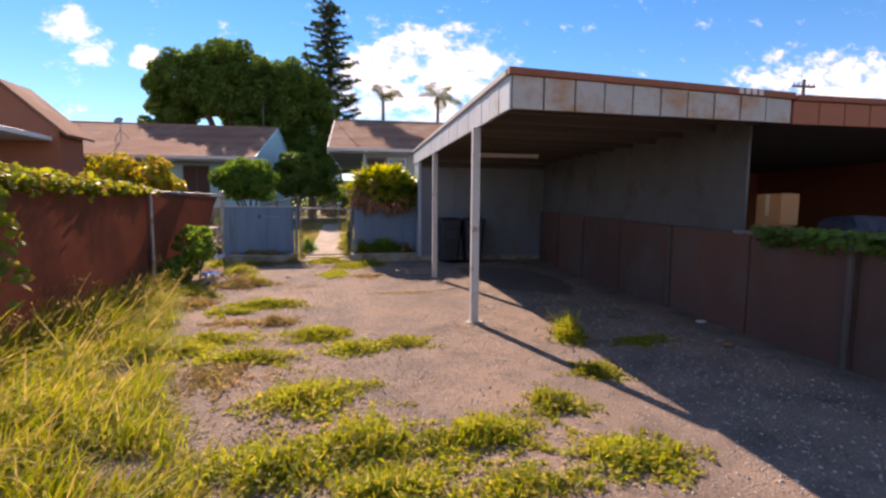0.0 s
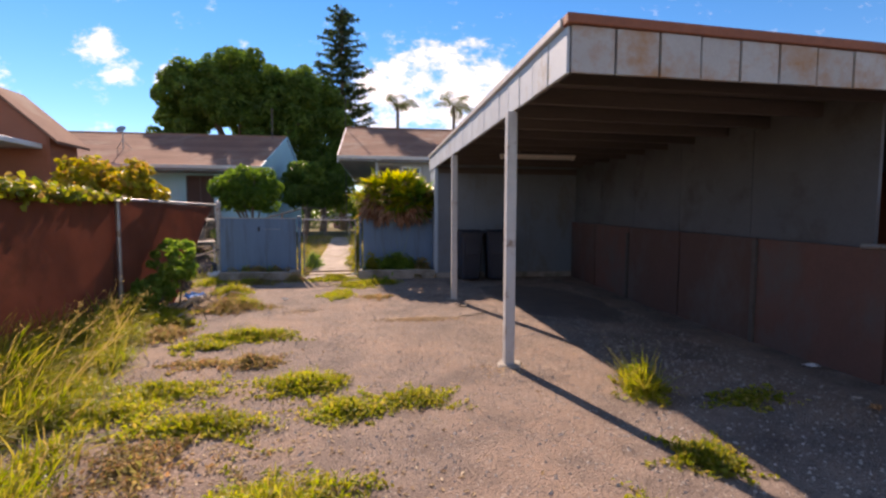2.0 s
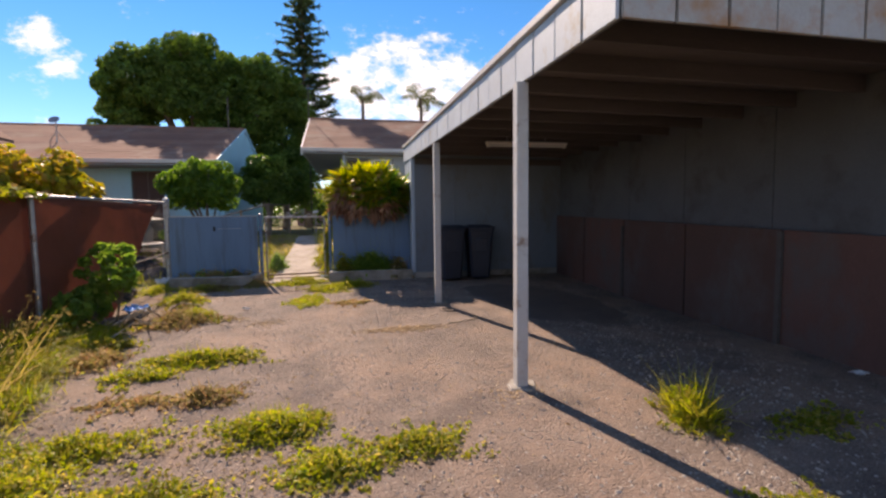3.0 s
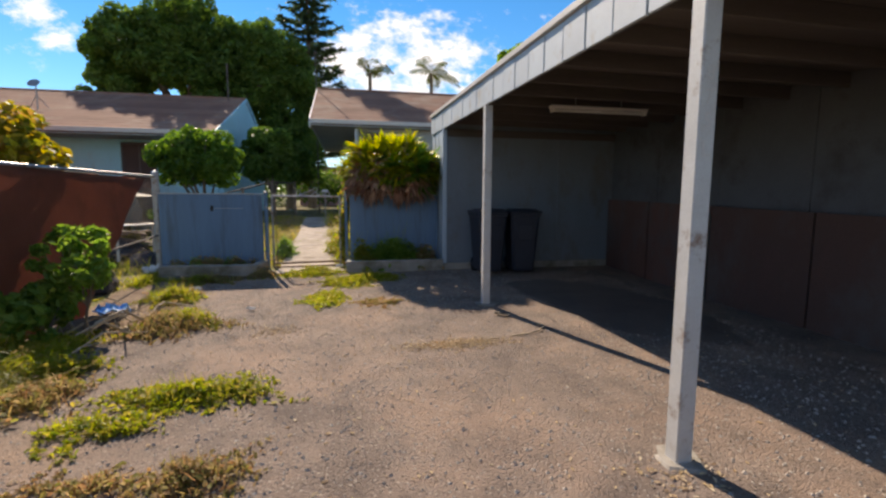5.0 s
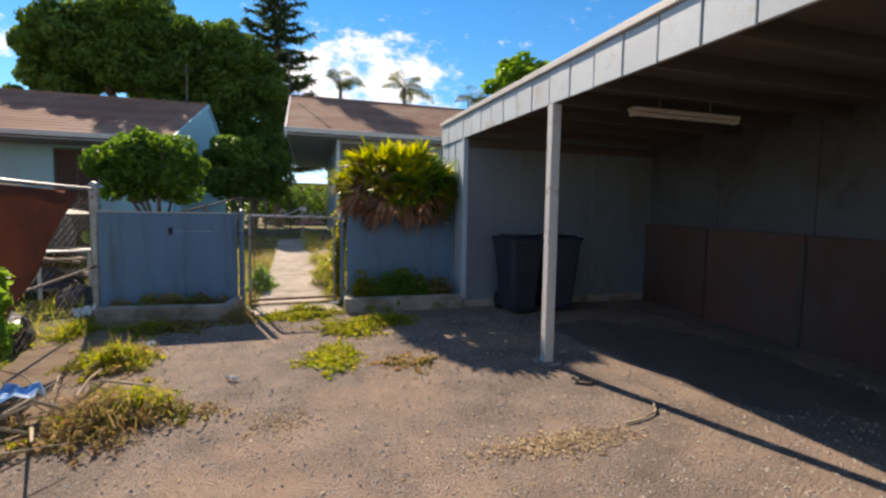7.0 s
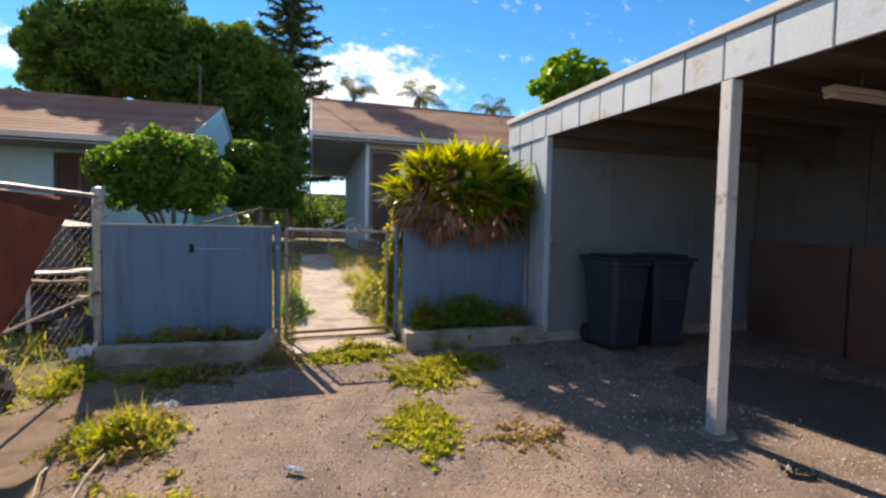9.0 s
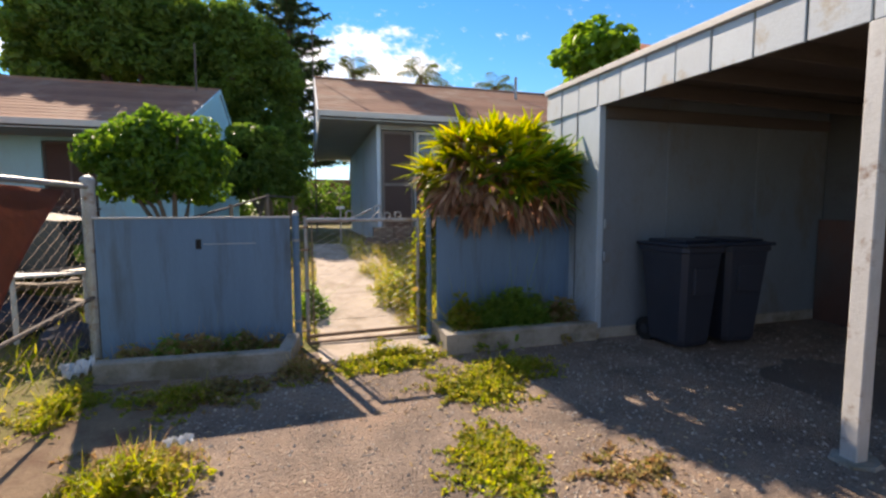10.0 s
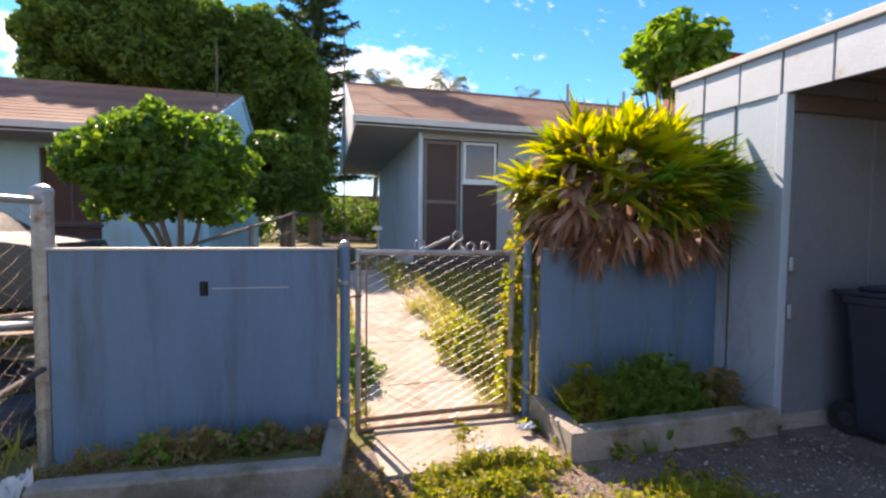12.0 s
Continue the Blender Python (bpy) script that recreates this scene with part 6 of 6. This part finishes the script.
def post_numbers():
    """House digits painted down the nearer post."""
    n = thing("painted_number", "faded white painted digits down the post", "number")
    for i, ch in enumerate("875"):
        cu = bpy.data.curves.new("digit", "FONT")
        cu.body, cu.size, cu.extrude, cu.align_x = ch, 0.095, 0.0006, "CENTER"
        tmp = bpy.data.objects.new("digit", cu)
        scene.collection.objects.link(tmp)
        me = bpy.data.meshes.new_from_object(tmp.evaluated_get(bpy.context.evaluated_depsgraph_get()))
        bpy.data.objects.remove(tmp)
        me.materials.clear()
        me.materials.append(M["chalk"])
        ob = new("digit", me)
        ob.parent = n
        ob.matrix_basis = pose(POST1[0], POST1[1] - 0.0465, 1.84 - i * 0.105, 90, 0, 0)
    part("digit", boxed((POST1[0] - 0.02, POST1[1] - 0.0475, 1.50), (POST1[0] + 0.022, POST1[1] - 0.0462, 1.51)), M["chalk"], n)
    part("digit", boxed((POST1[0] - 0.02, POST1[1] - 0.0475, 1.512), (POST1[0] - 0.01, POST1[1] - 0.0462, 1.57)), M["chalk"], n)


post_numbers()

# ---- litter and small things on the ground ----


def wrapper(x, y, z, w, d, mat, label, crumple=0.05, rz=0, name="plastic_wrapper"):
    t = thing(name, label, "litter", at=(x, y, z + ground_z(x, y)), rz=rz)
    bm = bmesh.new()
    bmesh.ops.create_grid(bm, x_segments=9, y_segments=7, size=0.5)
    for v in bm.verts:
        q = Vector((v.co.x * 5 + x, v.co.y * 5 + y, 0))
        v.co = Vector((v.co.x * w * (1 + 0.2 * noise.noise(q)), v.co.y * d * (1 + 0.2 * noise.noise(q + Vector((3, 1, 0)))), 0.012 + crumple * (0.55 + 0.9 * noise.noise(q * 1.3 + Vector((0, 0, 5))))))
        v.co.z = max(v.co.z, 0.002)
    bmesh.ops.solidify(bm, geom=bm.faces[:], thickness=0.002)
    part("sheet", bm, mat, t, smooth=False)


wrapper(-2.08, 8.74, 0.12, 0.30, 0.20, M["bluebag"], "crumpled blue and white plastic wrapper in weeds", 0.10, 20)
wrapper(-2.78, 11.45, 0.0, 0.20, 0.14, M["whitebag"], "crumpled white plastic bag by the fence", 0.16, 40)
wrapper(-1.75, 10.10, 0.02, 0.15, 0.07, M["whitebag"], "flattened white plastic litter in weeds", 0.06, 15)
wrapper(-0.87, 9.15, 0.0, 0.035, 0.11, M["whitebag"], "small white litter strip on the asphalt", 0.03, 60)
wrapper(4.55, 5.22, 0.0, 0.12, 0.08, M["whitebag"], "small white paper litter near the wall", 0.03)
wrapper(4.14, 4.33, 0.0, 0.12, 0.06, M["cardboard"], "small tan litter scrap near the wall", 0.03, 30)
wrapper(-0.32, 11.38, 0.03, 0.09, 0.11, M["whitebag"], "pale paper scrap at the gate", 0.04, 30)
wrapper(0.06, 11.62, 0.03, 0.12, 0.07, M["whitebag"], "pale paper scrap at the gate post", 0.04, 10)
wrapper(1.89, 8.48, 0.0, 0.16, 0.07, M["black"], "flat dark scrap near the post", 0.03, -30)


def twig(pts, r, label, name="twig"):
    bm = bmesh.new()
    pipe(bm, pts, r, r * 0.5, 6)
    tagged(finish(name, bm, M["twig"]), label, "twig")


twig([(2.14, 8.08, 0.015), (2.16, 7.96, 0.02), (2.06, 7.83, 0.016), (1.90, 7.76, 0.012), (1.74, 7.74, 0.01)], 0.014, "curved dry branch lying on the asphalt")
for i in range(26):
    x, y = -2.0 + rng.normal(0, 0.22), 8.55 + rng.normal(0, 0.3)
    a, l = rng.uniform(0, 6.28), rng.uniform(0.25, 0.7)
    twig([(x, y, 0.03), (x + math.cos(a) * l * 0.5, y + math.sin(a) * l * 0.5, rng.uniform(0.08, 0.25)), (x + math.cos(a) * l, y + math.sin(a) * l, rng.uniform(0.02, 0.30))], 0.013 if i % 3 == 0 else 0.007, "bare dry branch in the weed heap")


def scatter():
    """Gravel, grit and fallen leaves on the lot."""
    n = 26000
    x, y = rng.uniform(-2.0, 4.3, n), rng.uniform(1.8, 11.2, n)
    s = 0.003 + 0.012 * rng.random(n) ** 2.5
    o = np.array([[1, 0, 0], [0, 1, 0], [-1, 0, 0], [0, -1, 0], [0, 0, 0.7]])
    v = np.stack((x, y, ground_heights(x, y) + 0.001), 1)[:, None] + o[None] * (s[:, None] * rng.uniform(0.6, 1.3, (n, 5)))[..., None]
    f = np.array([[0, 1, 4], [1, 2, 4], [2, 3, 4], [3, 0, 4]])
    f = (f[None] + (np.arange(n) * 5)[:, None, None]).reshape(-1, 3)
    stuff(mesh_object("gravel", v, f, M["stone"]), "scattered grit and small stones on asphalt", "gravel")
    spots = [(1.15, 7.62, 0.40, 0.12, 900), (-0.48, 8.32, 0.2, 0.16, 170), (1.35, 7.68, 0.3, 0.1, 200), (-0.9, 5.2, 0.6, 0.6, 420), (0.6, 4.6, 1.2, 1.2, 200), (0.6, 9.3, 0.6, 0.4, 160), (0.4, 7.0, 1.6, 2.5, 350), (-0.3, 10.6, 0.8, 0.6, 260), (-2.0, 9.6, 0.5, 0.8, 420), (-2.3, 9.9, 0.35, 0.6, 600), (0.1, 3.1, 0.8, 0.8, 1100), (-0.4, 4.5, 0.8, 0.6, 700), (1.3, 2.7, 0.7, 0.3, 400), (1.75, 5.5, 0.2, 0.15, 90), (3.3, 7.5, 1.0, 2.5, 130)]
    ps, nr = [], []
    for a, b, rx, ry, k in spots:
        lx, ly = a + rng.normal(0, 0.6, k) * rx, b + rng.normal(0, 0.6, k) * ry
        ps.append(np.stack((lx, ly, ground_heights(lx, ly) + rng.uniform(0.003, 0.008, k)), 1))
    p = np.concatenate(ps)
    v, f = leaf_arrays(p, rng.normal(0, 0.16, p.shape) + np.array([0, 0, 1.0]), rng.uniform(0.015, 0.042, len(p)), 0.45)
    stuff(mesh_object("leaf_litter", v, f, L["litter"]), "fallen dry leaves scattered on the asphalt", "leaf litter")


scatter()

# ---- behind the fences ----


def junk_heap():
    for i in range(9):
        x, y, z = -3.75 + rng.normal(0, 0.28), 12.75 + rng.normal(0, 0.25), 0.22 + 0.075 * i
        b = tagged(finish("plank", boxed((-0.75, -0.06, -0.014), (0.75, 0.06, 0.014), 0.003), M["weathered_wood"]), "weathered grey plank on a scrap heap", "plank", "scrap heap planks")
        b.matrix_basis = pose(x, y, z, rng.uniform(-8, 8), rng.uniform(-10, 10), rng.uniform(-40, 60))
    for x, y, z, w, d, h in ((-3.9, 12.9, 0.12, 1.1, 0.8, 0.55), (-3.08, 10.4, 0.0, 0.55, 0.75, 0.5), (-3.2, 12.35, 0.03, 0.5, 0.45, 0.4), (5.2, 4.0, 0.98, 0.5, 0.75, 0.42)):
        t = thing("rubbish_bag", "dark plastic rubbish bag slumped in a heap", "bag", "rubbish bags", at=(x, y, z))
        bm = bmesh.new()
        bmesh.ops.create_icosphere(bm, subdivisions=3, radius=0.5)
        for v in bm.verts:
            k = 1 + 0.28 * noise.noise(v.co * 3.2 + Vector((x, y, 0))) + 0.1 * noise.noise(v.co * 9)
            v.co = Vector((v.co.x * w * k, v.co.y * d * k, max(v.co.z * h * k, -h * 0.32) + h * 0.32))
        part("sack", bm, M["dark_tarp"], t)
    s = thing("plastic_table", "broken pale plastic table on the scrap heap", "table", at=(-3.45, 12.6, 0.80), rz=25)
    part("tabletop", boxed((-0.3, -0.22, 0.0), (0.3, 0.22, 0.025), 0.01), M["pale_trim"], s)
    for x in (-0.28, 0.24):
        part("leg", boxed((x, -0.2, -0.6), (x + 0.04, -0.16, 0.0), 0.004), M["pale_trim"], s)


junk_heap()


def parked_car():
    c = thing("parked_car", "dark grey car parked before the aqua house", "car", at=(-5.85, 14.4, ground_z(0, 14.4)), rz=2)
    bm = bmesh.new()
    prof = [(-2.1, 0.32), (-2.15, 0.62), (-1.95, 0.86), (-1.25, 0.95), (-0.75, 1.38), (0.65, 1.42), (1.35, 0.98), (2.0, 0.88), (2.1, 0.6), (2.05, 0.32)]
    A = [bm.verts.new((x, -0.82 + (0.14 if z > 1 else 0), z)) for x, z in prof]
    B = [bm.verts.new((x, 0.82 - (0.14 if z > 1 else 0), z)) for x, z in prof]
    bm.faces.new(A)
    bm.faces.new(B[::-1])
    for i in range(len(prof)):
        j = (i + 1) % len(prof)
        bm.faces.new((A[i], B[i], B[j], A[j]))
    bmesh.ops.recalc_face_normals(bm, faces=bm.faces)
    part("body", bm, M["car_paint"], c)
    part("window", boxed((-0.75, -0.80, 0.99), (0.75, -0.72, 1.32), 0.01), M["black"], c)
    for x in (-1.3, 1.3):
        for s in (-1, 1):
            w = part("wheel", rod(bmesh.new(), (x, s * 0.66, 0.31), (x, s * 0.86, 0.31), 0.31, seg=20), M["rubber"], c)
            part("rim", rod(bmesh.new(), (x, s * 0.862, 0.31), (x, s * 0.872, 0.31), 0.19, seg=14), M["galvanised"], w)


parked_car()


def yard_fence():
    f = thing("yard_fence", "low wire fence with a wooden top rail between yards", "fence")
    pts = [(-2.7, 13.1), (-2.15, 14.9), (-1.75, 16.4), (-1.35, 17.9)]
    for x, y in pts:
        part("post", rod(bmesh.new(), (x, y, ground_z(0, y) - 0.1), (x, y, ground_z(0, y) + 1.02), 0.03, seg=8), M["weathered_wood"], f)
    for (xa, ya), (xb, yb) in zip(pts, pts[1:]):
        for h in (0.98, 0.72, 0.45, 0.2):
            part("rail", rod(bmesh.new(), (xa, ya, ground_z(0, ya) + h), (xb, yb, ground_z(0, yb) + h), 0.018 if h > 0.9 else 0.006, seg=6), M["joist"], f)
    p = thing("standpipe", "white capped pipe standing near the house", "pipe", at=(-0.42, 16.5, ground_z(0, 16.5)))
    part("pipe", rod(bmesh.new(), (0, 0, 0), (0, 0, 0.72), 0.016, seg=10), M["galvanised"], p)
    part("cap", rod(bmesh.new(), (0, 0, 0.72), (0, 0, 0.78), 0.09, 0.07, 12), M["pale_trim"], p)
    b = thing("planter_wall", "low dark block wall before the house", "wall", at=(0.2, 16.3, ground_z(0, 16.3)))
    for i in range(9):
        for j in range(2):
            part("block", boxed((i * 0.4 + 0.2 * (j % 2) - 0.2, 0, j * 0.2), (i * 0.4 + 0.2 * (j % 2) + 0.19, 0.18, j * 0.2 + 0.19), 0.006), M["joist"], b)
    c = thing("storage_crate", "pale blue plastic crate in the next yard", "crate", at=(-4.15, 15.2, ground_z(0, 15.2)))
    for z in (0.0, 0.36):
        part("tray", boxed((-0.35, -0.25, z), (0.35, 0.25, z + 0.3), 0.02), M["light_blue"], c)


yard_fence()
